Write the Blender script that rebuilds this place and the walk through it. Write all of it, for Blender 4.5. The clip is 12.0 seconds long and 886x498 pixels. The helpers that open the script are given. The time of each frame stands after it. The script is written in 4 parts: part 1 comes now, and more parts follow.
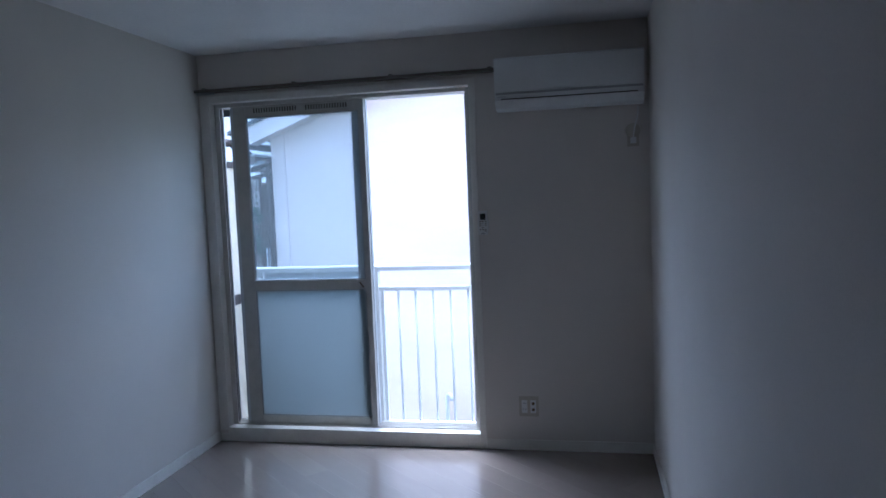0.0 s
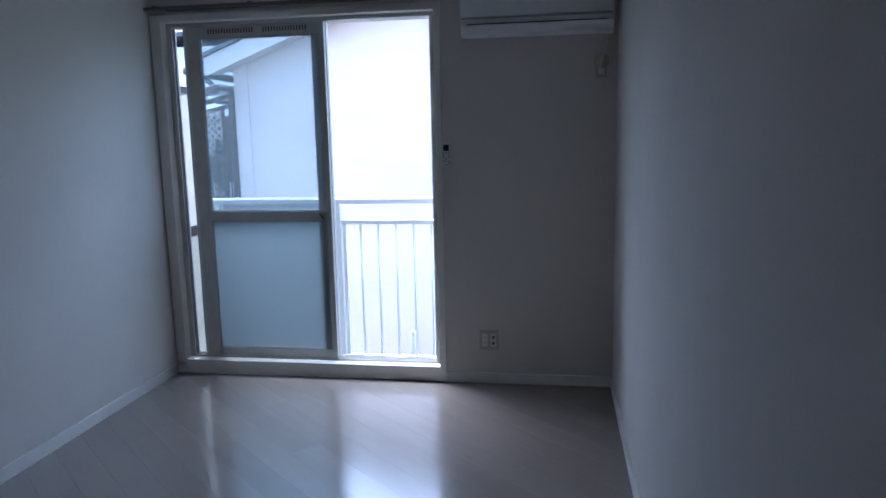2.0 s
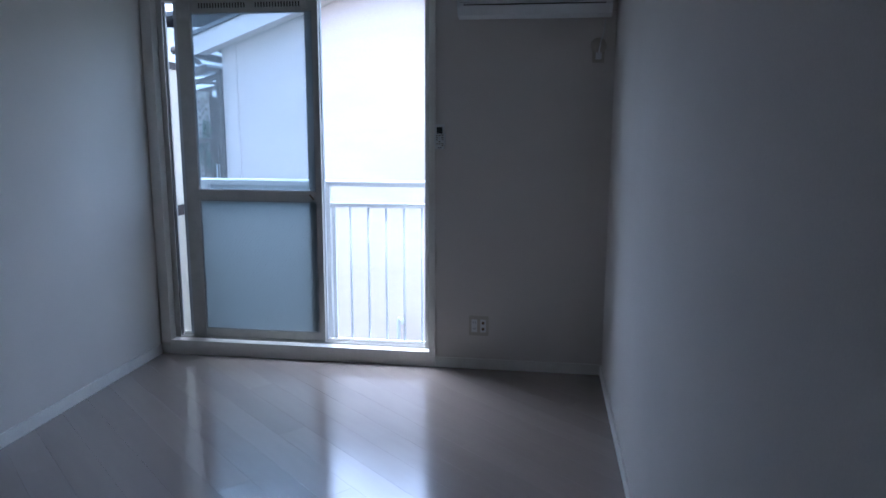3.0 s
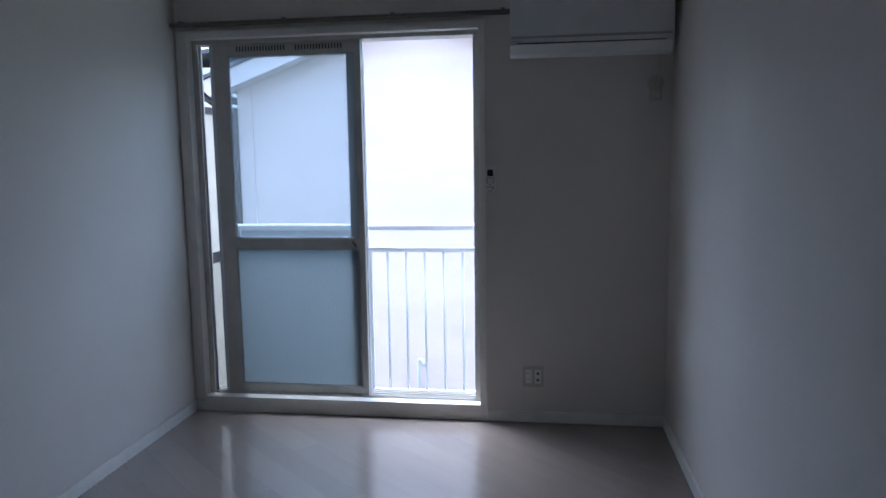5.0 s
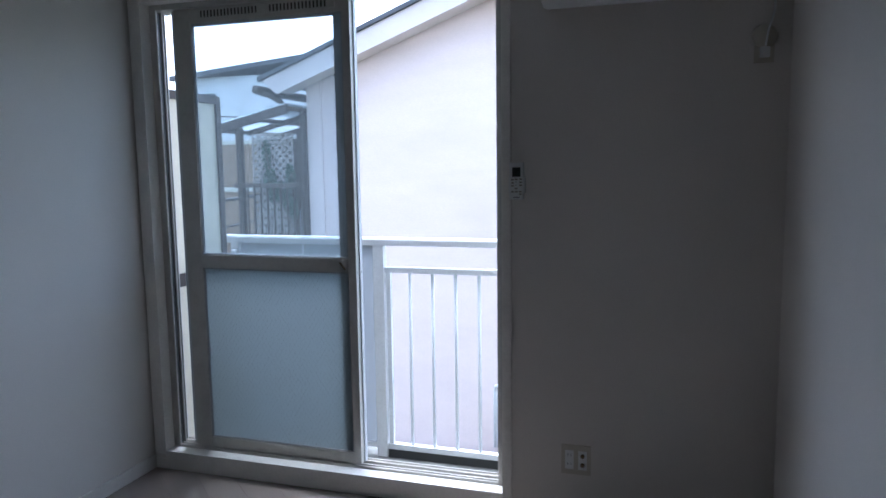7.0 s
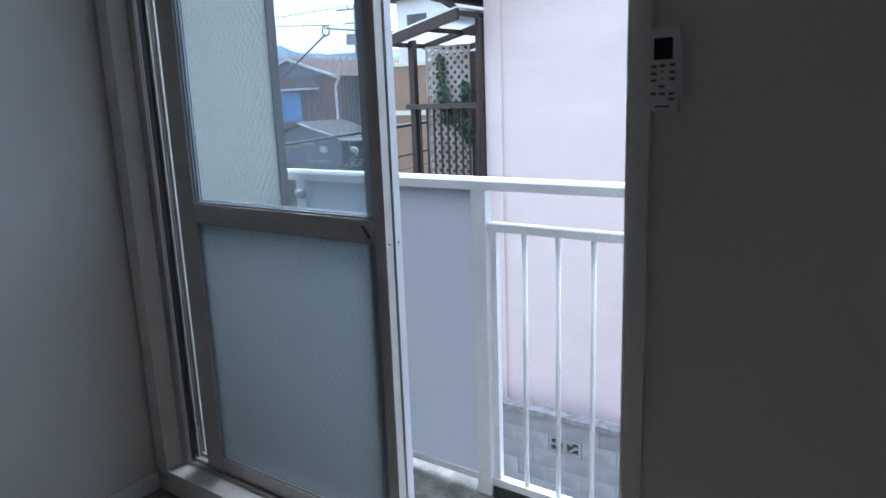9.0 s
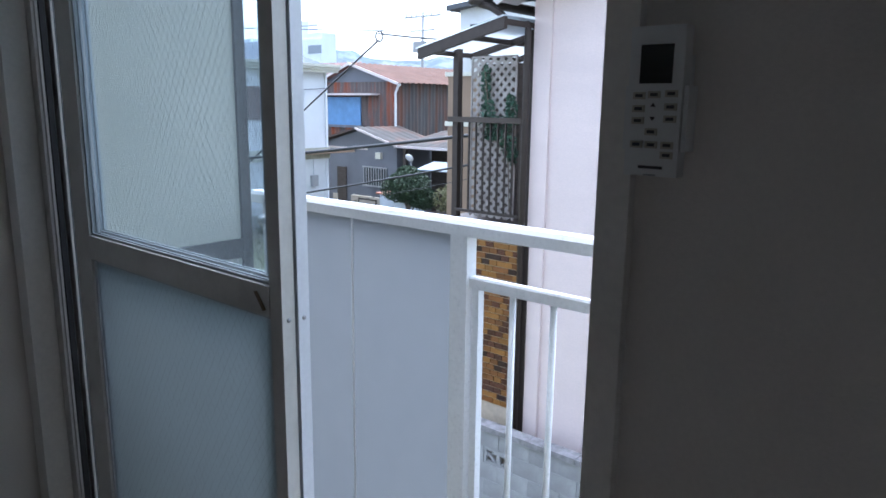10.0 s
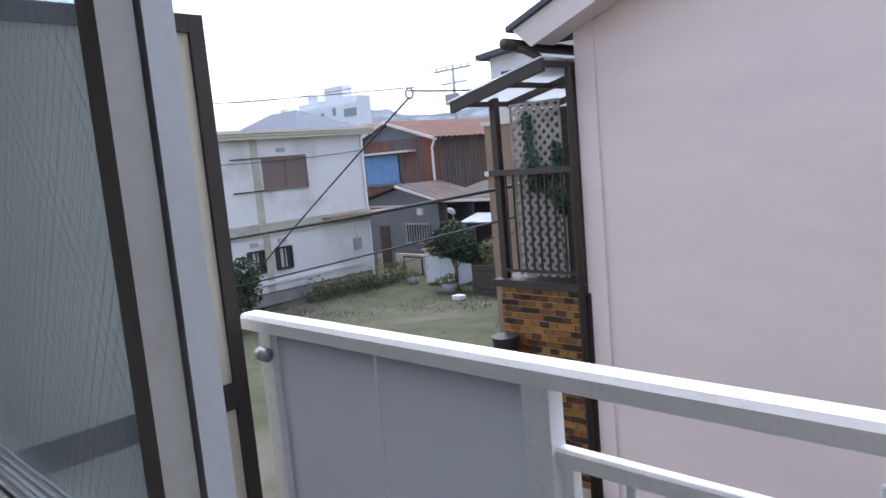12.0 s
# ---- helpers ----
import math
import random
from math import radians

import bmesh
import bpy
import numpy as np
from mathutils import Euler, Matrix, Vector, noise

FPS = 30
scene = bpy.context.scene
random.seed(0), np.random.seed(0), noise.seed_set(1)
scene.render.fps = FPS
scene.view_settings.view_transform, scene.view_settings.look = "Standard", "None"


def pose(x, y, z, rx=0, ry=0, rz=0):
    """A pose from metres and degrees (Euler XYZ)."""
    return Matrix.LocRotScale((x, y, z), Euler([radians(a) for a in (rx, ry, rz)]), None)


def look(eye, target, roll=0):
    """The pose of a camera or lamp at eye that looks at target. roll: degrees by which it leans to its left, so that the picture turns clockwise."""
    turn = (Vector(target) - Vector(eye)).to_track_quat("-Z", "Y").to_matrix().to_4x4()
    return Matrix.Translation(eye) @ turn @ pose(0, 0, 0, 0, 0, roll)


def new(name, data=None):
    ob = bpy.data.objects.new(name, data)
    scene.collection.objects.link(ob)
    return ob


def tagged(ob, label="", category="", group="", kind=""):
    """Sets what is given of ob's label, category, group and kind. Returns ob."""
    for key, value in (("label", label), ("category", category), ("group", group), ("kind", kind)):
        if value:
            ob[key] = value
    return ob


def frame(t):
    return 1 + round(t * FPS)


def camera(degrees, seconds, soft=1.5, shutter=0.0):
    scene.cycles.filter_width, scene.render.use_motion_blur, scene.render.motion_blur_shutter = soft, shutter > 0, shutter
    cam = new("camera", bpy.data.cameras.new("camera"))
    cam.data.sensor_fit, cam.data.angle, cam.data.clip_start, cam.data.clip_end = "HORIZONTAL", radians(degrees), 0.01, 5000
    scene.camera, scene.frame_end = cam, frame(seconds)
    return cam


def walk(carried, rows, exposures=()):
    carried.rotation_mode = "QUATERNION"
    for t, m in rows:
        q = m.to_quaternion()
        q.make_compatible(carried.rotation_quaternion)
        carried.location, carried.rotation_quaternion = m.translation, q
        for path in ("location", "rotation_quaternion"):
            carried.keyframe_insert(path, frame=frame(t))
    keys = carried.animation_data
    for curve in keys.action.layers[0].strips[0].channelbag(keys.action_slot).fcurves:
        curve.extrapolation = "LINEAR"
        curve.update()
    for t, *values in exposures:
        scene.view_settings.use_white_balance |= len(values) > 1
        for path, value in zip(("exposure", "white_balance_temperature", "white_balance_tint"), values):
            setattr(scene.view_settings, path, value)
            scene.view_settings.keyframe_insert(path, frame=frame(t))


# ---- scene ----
cam = camera(64.0, 12.0, soft=1.6)
PATH = [
    (0, (2.395, -4.183, 1.517), (1.998, -2.228, 1.371), -2.3),
    (0.5, (2.404, -4.171, 1.517), (2.013, -2.216, 1.367), -1.6),
    (1, (2.429, -4.165, 1.505), (2.026, -2.213, 1.343), -1.5),
    (1.5, (2.427, -4.105, 1.48), (2.062, -2.159, 1.197), -0.9),
    (2, (2.431, -4.104, 1.458), (2.114, -2.154, 1.144), -1.2),
    (2.5, (2.418, -4.095, 1.439), (2.142, -2.144, 1.094), 0.5),
    (4.5, (2.173, -3.96, 1.374), (1.896, -1.999, 1.089), -1.3),
    (5, (2.078, -3.916, 1.467), (1.802, -1.95, 1.217), -0.8),
    (5.5, (2.119, -3.801, 1.46), (1.866, -1.832, 1.223), -1.9),
    (6, (2.305, -3.497, 1.406), (1.996, -1.536, 1.162), 1.1),
    (6.5, (2.376, -3.134, 1.404), (1.967, -1.193, 1.152), 0.5),
    (7, (2.352, -2.75, 1.417), (1.756, -0.855, 1.186), -0.8),
    (9, (2.218, -1.28, 1.328), (1.076, 0.305, 0.903), -2.1),
    (9.5, (2.138, -0.976, 1.337), (0.919, 0.554, 0.925), -2.0),
    (10, (2.095, -0.685, 1.351), (0.825, 0.807, 0.954), 0.7),
    (10.5, (2.009, -0.508, 1.354), (0.577, 0.825, 0.941), -3.3),
    (11, (1.846, -0.373, 1.384), (0.475, 1.052, 1.087), -4.3),
    (11.5, (1.722, -0.252, 1.395), (0.418, 1.24, 1.121), -4.0),
    (12, (1.615, -0.147, 1.422), (0.233, 1.275, 1.164), -5.0),
]
walk(cam, [(t, look(eye, target, roll)) for t, eye, target, roll in PATH],
     exposures=[(0, 2.92, 4740, 11), (2.7, 2.88, 4780, 11), (5.0, 2.81, 5010, 11), (6.0, 2.77, 5100, 11), (7.2, 2.6, 5150, 10), (9.0, 2.3, 5280, 9), (10.0, 2.23, 5320, 9), (10.5, 2.23, 5380, 10), (11.0, 2.2, 5620, 13), (11.5, 1.88, 5750, 15), (12.0, 1.47, 5850, 16)])

# ---- world and light: an overcast day ----
world = bpy.data.worlds.new("overcast_sky")
scene.world = world
world.use_nodes = True
wn, wl = world.node_tree.nodes, world.node_tree.links
bg = wn["Background"]
sky = wn.new("ShaderNodeTexSky")
sky.sky_type = "NISHITA"
sky.sun_disc = False
sky.sun_elevation, sky.sun_rotation = radians(68), radians(-45)
sky.air_density, sky.dust_density, sky.ozone_density = 1.0, 4.0, 1.0
soften = wn.new("ShaderNodeHueSaturation")
soften.inputs["Saturation"].default_value = 0.45
wl.new(sky.outputs["Color"], soften.inputs["Color"])
wl.new(soften.outputs["Color"], bg.inputs["Color"])
bg.inputs["Strength"].default_value = 0.15
sun_data = bpy.data.lights.new("sun", "SUN")
sun_data.energy, sun_data.angle, sun_data.color = 0.4, radians(40), (1.0, 0.97, 0.93)
sun = new("sun", sun_data)
sun.matrix_world = look((0, 0, 40), (0.26, -0.26, 40 - 0.93))


# ---- materials ----
def mat(name, color, rough=0.6, metal=0.0, vary=0.06, scale=6.0, fine=0.04, fine_scale=90.0, bump=0.0, bump_scale=200.0,
        stretch=(1, 1, 1), stain=None, stain_amount=0.0, stain_scale=1.5, coat=0.0, object_vary=0.0, spec=0.5):
    """A painted or natural surface: broad and fine variation of tone, relief, and stains."""
    m = bpy.data.materials.new(name)
    m.use_nodes = True
    n, l = m.node_tree.nodes, m.node_tree.links
    p = n["Principled BSDF"]
    co = n.new("ShaderNodeTexCoord")
    mp = n.new("ShaderNodeMapping")
    mp.inputs["Scale"].default_value = stretch
    l.new(co.outputs["Object"], mp.inputs["Vector"])

    def noise_tex(sc, detail=4):
        t = n.new("ShaderNodeTexNoise")
        t.inputs["Scale"].default_value, t.inputs["Detail"].default_value = sc, detail
        l.new(mp.outputs["Vector"], t.inputs["Vector"])
        return t

    def ramp(src, lo, hi, a=0.3, b=0.7):
        r = n.new("ShaderNodeMapRange")
        r.inputs["From Min"].default_value, r.inputs["From Max"].default_value = a, b
        r.inputs["To Min"].default_value, r.inputs["To Max"].default_value = lo, hi
        l.new(src, r.inputs["Value"])
        return r.outputs["Result"]

    big, small = noise_tex(scale), noise_tex(fine_scale, 6)
    v1, v2 = ramp(big.outputs["Fac"], 1 - vary, 1 + vary), ramp(small.outputs["Fac"], 1 - fine, 1 + fine)
    mul = n.new("ShaderNodeMath")
    mul.operation = "MULTIPLY"
    l.new(v1, mul.inputs[0]), l.new(v2, mul.inputs[1])
    tone = mul.outputs[0]
    if object_vary:
        info = n.new("ShaderNodeObjectInfo")
        mul2 = n.new("ShaderNodeMath")
        mul2.operation = "MULTIPLY"
        l.new(tone, mul2.inputs[0]), l.new(ramp(info.outputs["Random"], 1 - object_vary, 1 + object_vary, 0, 1), mul2.inputs[1])
        tone = mul2.outputs[0]
    hsv = n.new("ShaderNodeHueSaturation")
    hsv.inputs["Color"].default_value = (*color, 1)
    l.new(tone, hsv.inputs["Value"])
    out = hsv.outputs["Color"]
    if stain:
        st = noise_tex(stain_scale, 7)
        mix = n.new("ShaderNodeMix")
        mix.data_type = "RGBA"
        l.new(ramp(st.outputs["Fac"], 0, stain_amount, 0.48, 0.68), mix.inputs["Factor"])
        l.new(out, mix.inputs["A"])
        mix.inputs["B"].default_value = (*stain, 1)
        out = mix.outputs["Result"]
    l.new(out, p.inputs["Base Color"])
    l.new(ramp(small.outputs["Fac"], rough * (0.97 if coat else 0.88), min(rough * (1.03 if coat else 1.12), 1)), p.inputs["Roughness"])
    p.inputs["Metallic"].default_value = metal
    p.inputs["Coat Weight"].default_value = coat
    p.inputs["Coat Roughness"].default_value = 0.13
    p.inputs["Specular IOR Level"].default_value = spec
    if bump:
        bt = noise_tex(bump_scale, 5)
        b = n.new("ShaderNodeBump")
        b.inputs["Strength"].default_value, b.inputs["Distance"].default_value = bump, 0.01
        l.new(bt.outputs["Fac"], b.inputs["Height"])
        l.new(b.outputs["Normal"], p.inputs["Normal"])
    return m


def glass(name, tint, gloss_rough=0.02, haze=0.0, haze_color=(0.8, 0.88, 0.92), blur=0.0):
    """Window glass in one thin sheet: clear, or with a share of scattered light when frosted."""
    m = bpy.data.materials.new(name)
    m.use_nodes = True
    n, l = m.node_tree.nodes, m.node_tree.links
    n.remove(n["Principled BSDF"])
    clear = n.new("ShaderNodeBsdfTransparent")
    clear.inputs["Color"].default_value = (*tint, 1)
    base = clear.outputs[0]
    if haze:
        tr = n.new("ShaderNodeBsdfTranslucent")
        df = n.new("ShaderNodeBsdfDiffuse")
        tr.inputs["Color"].default_value = df.inputs["Color"].default_value = (*haze_color, 1)
        both = n.new("ShaderNodeMixShader")
        both.inputs[0].default_value = 0.25
        l.new(tr.outputs[0], both.inputs[1]), l.new(df.outputs[0], both.inputs[2])
        mx = n.new("ShaderNodeMixShader")
        tex = n.new("ShaderNodeTexNoise")
        tex.inputs["Scale"].default_value = 7.0
        co = n.new("ShaderNodeTexCoord")
        l.new(co.outputs["Object"], tex.inputs["Vector"])
        mr = n.new("ShaderNodeMapRange")
        mr.inputs["To Min"].default_value, mr.inputs["To Max"].default_value = haze * 0.94, min(1.0, haze * 1.04)
        l.new(tex.outputs["Fac"], mr.inputs["Value"]), l.new(mr.outputs["Result"], mx.inputs[0])
        l.new(base, mx.inputs[1]), l.new(both.outputs[0], mx.inputs[2])
        base = mx.outputs[0]
    if blur:
        rf = n.new("ShaderNodeBsdfRefraction")
        rf.inputs["IOR"].default_value, rf.inputs["Roughness"].default_value = 1.12, blur
        rf.inputs["Color"].default_value = (*tint, 1)
        share = n.new("ShaderNodeMixShader")
        share.inputs[0].default_value = 0.85
        l.new(base, share.inputs[1]), l.new(rf.outputs[0], share.inputs[2])
        base = share.outputs[0]
    gl = n.new("ShaderNodeBsdfGlossy")
    gl.inputs["Roughness"].default_value = gloss_rough
    lw = n.new("ShaderNodeLayerWeight")
    lw.inputs["Blend"].default_value = 0.5
    pw = n.new("ShaderNodeMath")
    pw.operation = "POWER"
    pw.inputs[1].default_value = 5.0
    l.new(lw.outputs["Facing"], pw.inputs[0])
    amount = n.new("ShaderNodeMapRange")
    amount.inputs["To Min"].default_value, amount.inputs["To Max"].default_value = 0.025, 0.6
    l.new(pw.outputs[0], amount.inputs["Value"])
    top = n.new("ShaderNodeMixShader")
    l.new(amount.outputs["Result"], top.inputs[0]), l.new(base, top.inputs[1]), l.new(gl.outputs[0], top.inputs[2])
    l.new(top.outputs[0], n["Material Output"].inputs["Surface"])
    return m


WALLPAPER = mat("white_wallpaper", (0.69, 0.645, 0.585), 0.75, vary=0.03, scale=2.0, fine=0.03, fine_scale=160, bump=0.12, bump_scale=260)
CEILING = mat("ceiling_paper", (0.78, 0.77, 0.75), 0.8, vary=0.03, scale=2.0, bump=0.1, bump_scale=220)
TRIM = mat("cream_painted_trim", (0.78, 0.75, 0.69), 0.4, vary=0.04, scale=4, stain=(0.4, 0.37, 0.32), stain_amount=0.12, stain_scale=9)
OAK = mat("grey_brown_floorboard", (0.27, 0.228, 0.195), 0.24, vary=0.07, scale=4, fine=0.02, fine_scale=24, stretch=(0.22, 1.3, 1),
          coat=1.0, object_vary=0.06, stain=(0.19, 0.158, 0.135), stain_amount=0.12, stain_scale=4)
GROUT = mat("dark_joint", (0.10, 0.085, 0.07), 0.7)
SASH = mat("champagne_aluminium", (0.55, 0.53, 0.485), 0.42, metal=0.1, vary=0.04, scale=5, stain=(0.3, 0.28, 0.25), stain_amount=0.2, stain_scale=14)
# paler, bluer copy of the sash finish: skylight on the outer sash as colour
OUTERSASH = mat("skylit_aluminium", (0.66, 0.67, 0.69), 0.4, metal=0.1, vary=0.04, scale=5)
GASKET = mat("black_rubber_gasket", (0.03, 0.03, 0.03), 0.6)
STEEL = mat("dull_steel", (0.42, 0.42, 0.42), 0.35, metal=0.9, vary=0.08, scale=30)
RAILDARK = mat("dark_bronze_curtain_rail", (0.15, 0.13, 0.11), 0.4, metal=0.3, vary=0.06)
PLASTIC = mat("white_plastic", (0.74, 0.74, 0.72), 0.35, vary=0.02, scale=8, fine=0.02)
PLASTIC_OLD = mat("yellowed_plastic", (0.52, 0.475, 0.39), 0.4, vary=0.04, scale=20)
GREYPLASTIC = mat("grey_plastic", (0.38, 0.38, 0.38), 0.4)
DARKSLOT = mat("black_slot", (0.02, 0.02, 0.02), 0.5)
LCD = mat("dark_liquid_crystal", (0.035, 0.04, 0.04), 0.12)
INK = mat("printed_ink", (0.06, 0.06, 0.065), 0.5)
BROWNHOLE = mat("brass_socket", (0.16, 0.11, 0.06), 0.4, metal=0.4)
WHITEPAINT = mat("white_painted_steel", (0.76, 0.77, 0.79), 0.3, vary=0.03, scale=7, stain=(0.62, 0.63, 0.64), stain_amount=0.1, stain_scale=5)

CONCRETE = mat("dark_mottled_concrete", (0.17, 0.165, 0.15), 0.85, vary=0.3, scale=14, fine=0.25, fine_scale=80, bump=0.4, bump_scale=90, stain=(0.05, 0.06, 0.045), stain_amount=0.7, stain_scale=9)
CREAMPANEL = mat("cream_board", (0.66, 0.60, 0.47), 0.6, vary=0.04, scale=3, stain=(0.5, 0.45, 0.35), stain_amount=0.12, stain_scale=4)
BRONZE = mat("dark_bronze_frame", (0.052, 0.040, 0.034), 0.55, metal=0.3, vary=0.1, scale=12)
STUCCO = mat("pale_pink_stucco", (0.75, 0.635, 0.605), 0.9, vary=0.025, scale=1.2, fine=0.04, fine_scale=50, stretch=(1, 1, 3), bump=0.16, bump_scale=30, stain=(0.62, 0.53, 0.52), stain_amount=0.3, stain_scale=0.8)
BARGE = mat("pale_pink_board", (0.62, 0.55, 0.53), 0.6, vary=0.04, scale=2)
ROOFGREY = mat("dark_slate_roof", (0.07, 0.075, 0.085), 0.6, vary=0.15, scale=5, bump=0.2, bump_scale=30)
MORTAR = mat("pale_mortar", (0.52, 0.44, 0.33), 0.9, vary=0.1, scale=20)
BLOCK = mat("grey_concrete_block", (0.36, 0.36, 0.37), 0.9, vary=0.12, scale=7, fine=0.12, fine_scale=120, bump=0.3, bump_scale=130, object_vary=0.1, stain=(0.17, 0.17, 0.17), stain_amount=0.55, stain_scale=3)
BLOCKCAP = mat("mossy_concrete_cap", (0.27, 0.26, 0.27), 0.9, vary=0.25, scale=12, fine=0.2, bump=0.5, bump_scale=60, stain=(0.1, 0.1, 0.09), stain_amount=0.7, stain_scale=7)
LATTICE = mat("weathered_wood_lattice", (0.40, 0.37, 0.35), 0.85, vary=0.15, scale=9, fine=0.15, stain=(0.18, 0.15, 0.13), stain_amount=0.5, stain_scale=6)
SHEET = glass("pale_translucent_sheet", (0.5, 0.55, 0.6), 0.35, haze=0.98, haze_color=(0.475, 0.49, 0.505))
POLYC = glass("milky_polycarbonate", (0.9, 0.93, 0.95), 0.1, haze=0.85, haze_color=(0.56, 0.59, 0.61))
CLEARGLASS = glass("wired_glass", (0.865, 0.90, 0.92), haze=0.03, haze_color=(0.76, 0.84, 0.86))
FROSTED = glass("frosted_wired_glass", (0.62, 0.66, 0.67), 0.3, haze=0.9, haze_color=(0.37, 0.395, 0.395), blur=0.7)
WIRE = mat("glass_wire", (0.28, 0.29, 0.29), 0.4, metal=0.5)
HOUSEWHITE = mat("weathered_white_mortar", (0.72, 0.73, 0.73), 0.85, vary=0.06, scale=0.7, fine=0.05, fine_scale=25, stain=(0.46, 0.44, 0.36), stain_amount=0.6, stain_scale=0.8, bump=0.1, bump_scale=40)
HOUSECREAM = mat("cream_metal_cornice", (0.62, 0.60, 0.50), 0.5, vary=0.06, scale=3)
MOSSBAND = mat("mossy_mortar_band", (0.47, 0.46, 0.38), 0.9, vary=0.15, scale=1.5, stain=(0.25, 0.26, 0.2), stain_amount=0.5, stain_scale=2)
SHUTTER = mat("brown_shutter", (0.22, 0.165, 0.145), 0.55, vary=0.1, scale=6)
PLINTH = mat("grey_plinth", (0.27, 0.27, 0.26), 0.9, vary=0.15, scale=2)
DARKGLASS = mat("dim_window_glass", (0.05, 0.06, 0.065), 0.08, vary=0.3, scale=3)
CURTAIN = mat("pale_curtain", (0.5, 0.5, 0.48), 0.9, vary=0.2, scale=3, stretch=(1, 12, 0.5))
RUSTWALL = mat("rusty_corrugated_iron", (0.125, 0.10, 0.092), 0.75, vary=0.2, scale=2, fine=0.15, fine_scale=14, stretch=(2.0, 2.0, 0.35), stain=(0.27, 0.068, 0.025), stain_amount=1.0, stain_scale=1.1)
GREYWALL = mat("grey_corrugated_iron", (0.085, 0.078, 0.075), 0.75, vary=0.25, scale=2, fine=0.15, fine_scale=14, stretch=(2.5, 2.5, 0.3), stain=(0.16, 0.055, 0.026), stain_amount=0.8, stain_scale=0.8)
RUSTROOF = mat("copper_red_iron_roof", (0.14, 0.072, 0.05), 0.85, vary=0.15, scale=1.5, fine=0.1, fine_scale=12, stain=(0.11, 0.05, 0.035), stain_amount=0.5, stain_scale=1.3)
GREENROOF = mat("weathered_shed_roof", (0.065, 0.06, 0.057), 0.9, vary=0.15, scale=2, stain=(0.16, 0.08, 0.055), stain_amount=0.7, stain_scale=0.9)
BLUETARP = mat("blue_sheet", (0.13, 0.27, 0.50), 0.5, vary=0.12, scale=3)
SLATEWALL = mat("blue_grey_mortar_wall", (0.17, 0.178, 0.20), 0.85, vary=0.08, scale=1.2, stain=(0.15, 0.15, 0.17), stain_amount=0.4, stain_scale=0.8)
BEIGE = mat("beige_wall", (0.50, 0.44, 0.36), 0.85, vary=0.08, scale=1.5)
TANWALL = mat("tan_siding", (0.26, 0.185, 0.125), 0.8, vary=0.08, scale=2)
DARKWOOD = mat("dark_weathered_wood", (0.075, 0.06, 0.05), 0.85, vary=0.25, scale=4, stretch=(1, 1, 6))
REDTILE = mat("dull_red_roof_tile", (0.19, 0.095, 0.08), 0.7, vary=0.2, scale=3)
SLATEBLUE = mat("blue_grey_roof_tile", (0.12, 0.14, 0.175), 0.9, vary=0.08, scale=2)
APARTMENT = mat("pale_concrete_flats", (0.74, 0.77, 0.82), 0.8, vary=0.05, scale=0.2)
APTDARK = mat("far_window_glass", (0.25, 0.28, 0.33), 0.4)
# haze of distance is mixed into the hill's bluish, pale-patched colour
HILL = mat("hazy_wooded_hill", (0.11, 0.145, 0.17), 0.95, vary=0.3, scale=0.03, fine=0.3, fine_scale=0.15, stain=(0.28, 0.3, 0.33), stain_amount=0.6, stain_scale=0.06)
LAWN = mat("patchy_lawn_and_earth", (0.052, 0.060, 0.028), 0.95, vary=0.3, scale=1.4, fine=0.35, fine_scale=14, bump=0.6, bump_scale=12, stain=(0.11, 0.10, 0.08), stain_amount=0.9, stain_scale=0.55)
GRASS = mat("grass_blade", (0.075, 0.092, 0.034), 0.8, vary=0.4, scale=2.5)
LEAF = mat("dark_green_leaf", (0.032, 0.058, 0.027), 0.55, vary=0.45, scale=6)
LEAFDRY = mat("dry_weed", (0.17, 0.17, 0.085), 0.8, vary=0.4, scale=4)
LEAFRED = mat("reddish_brown_leaf", (0.25, 0.08, 0.045), 0.7, vary=0.3, scale=8)
IVY = mat("ivy_leaf", (0.05, 0.11, 0.07), 0.5, vary=0.4, scale=12)
BARK = mat("grey_bark", (0.16, 0.13, 0.10), 0.9, vary=0.25, scale=10)
AWNING = mat("faded_blue_sheet", (0.30, 0.35, 0.42), 0.6, vary=0.15, scale=3)
SHEDWHITE = mat("white_storage_panel", (0.70, 0.74, 0.80), 0.45, vary=0.04, scale=3)
TERRACOTTA = mat("faded_red_lid", (0.45, 0.2, 0.14), 0.6)
CABLE = mat("black_cable", (0.02, 0.02, 0.022), 0.5)
POLE = mat("grey_utility_pole", (0.33, 0.33, 0.33), 0.8)
BLACKBIN = mat("black_plastic_bucket", (0.02, 0.02, 0.022), 0.4)
AMBER = [mat("amber_glazed_tile", (0.24, 0.112, 0.026), 0.3, vary=0.2, scale=12, object_vary=0.15),
         mat("ochre_glazed_tile", (0.165, 0.067, 0.018), 0.3, vary=0.2, scale=12, object_vary=0.2),
         mat("chestnut_glazed_tile", (0.075, 0.027, 0.014), 0.28, vary=0.2, scale=12, object_vary=0.25),
         mat("black_brown_glazed_tile", (0.035, 0.018, 0.013), 0.25, vary=0.2, scale=12, object_vary=0.2)]


# ---- mesh helpers ----
def add_box(bm, b):
    x0, x1, y0, y1, z0, z1 = b
    v = [bm.verts.new((x, y, z)) for z in (z0, z1) for y in (y0, y1) for x in (x0, x1)]
    for f in ((0, 2, 3, 1), (4, 5, 7, 6), (0, 1, 5, 4), (2, 6, 7, 3), (0, 4, 6, 2), (1, 3, 7, 5)):
        bm.faces.new([v[i] for i in f])


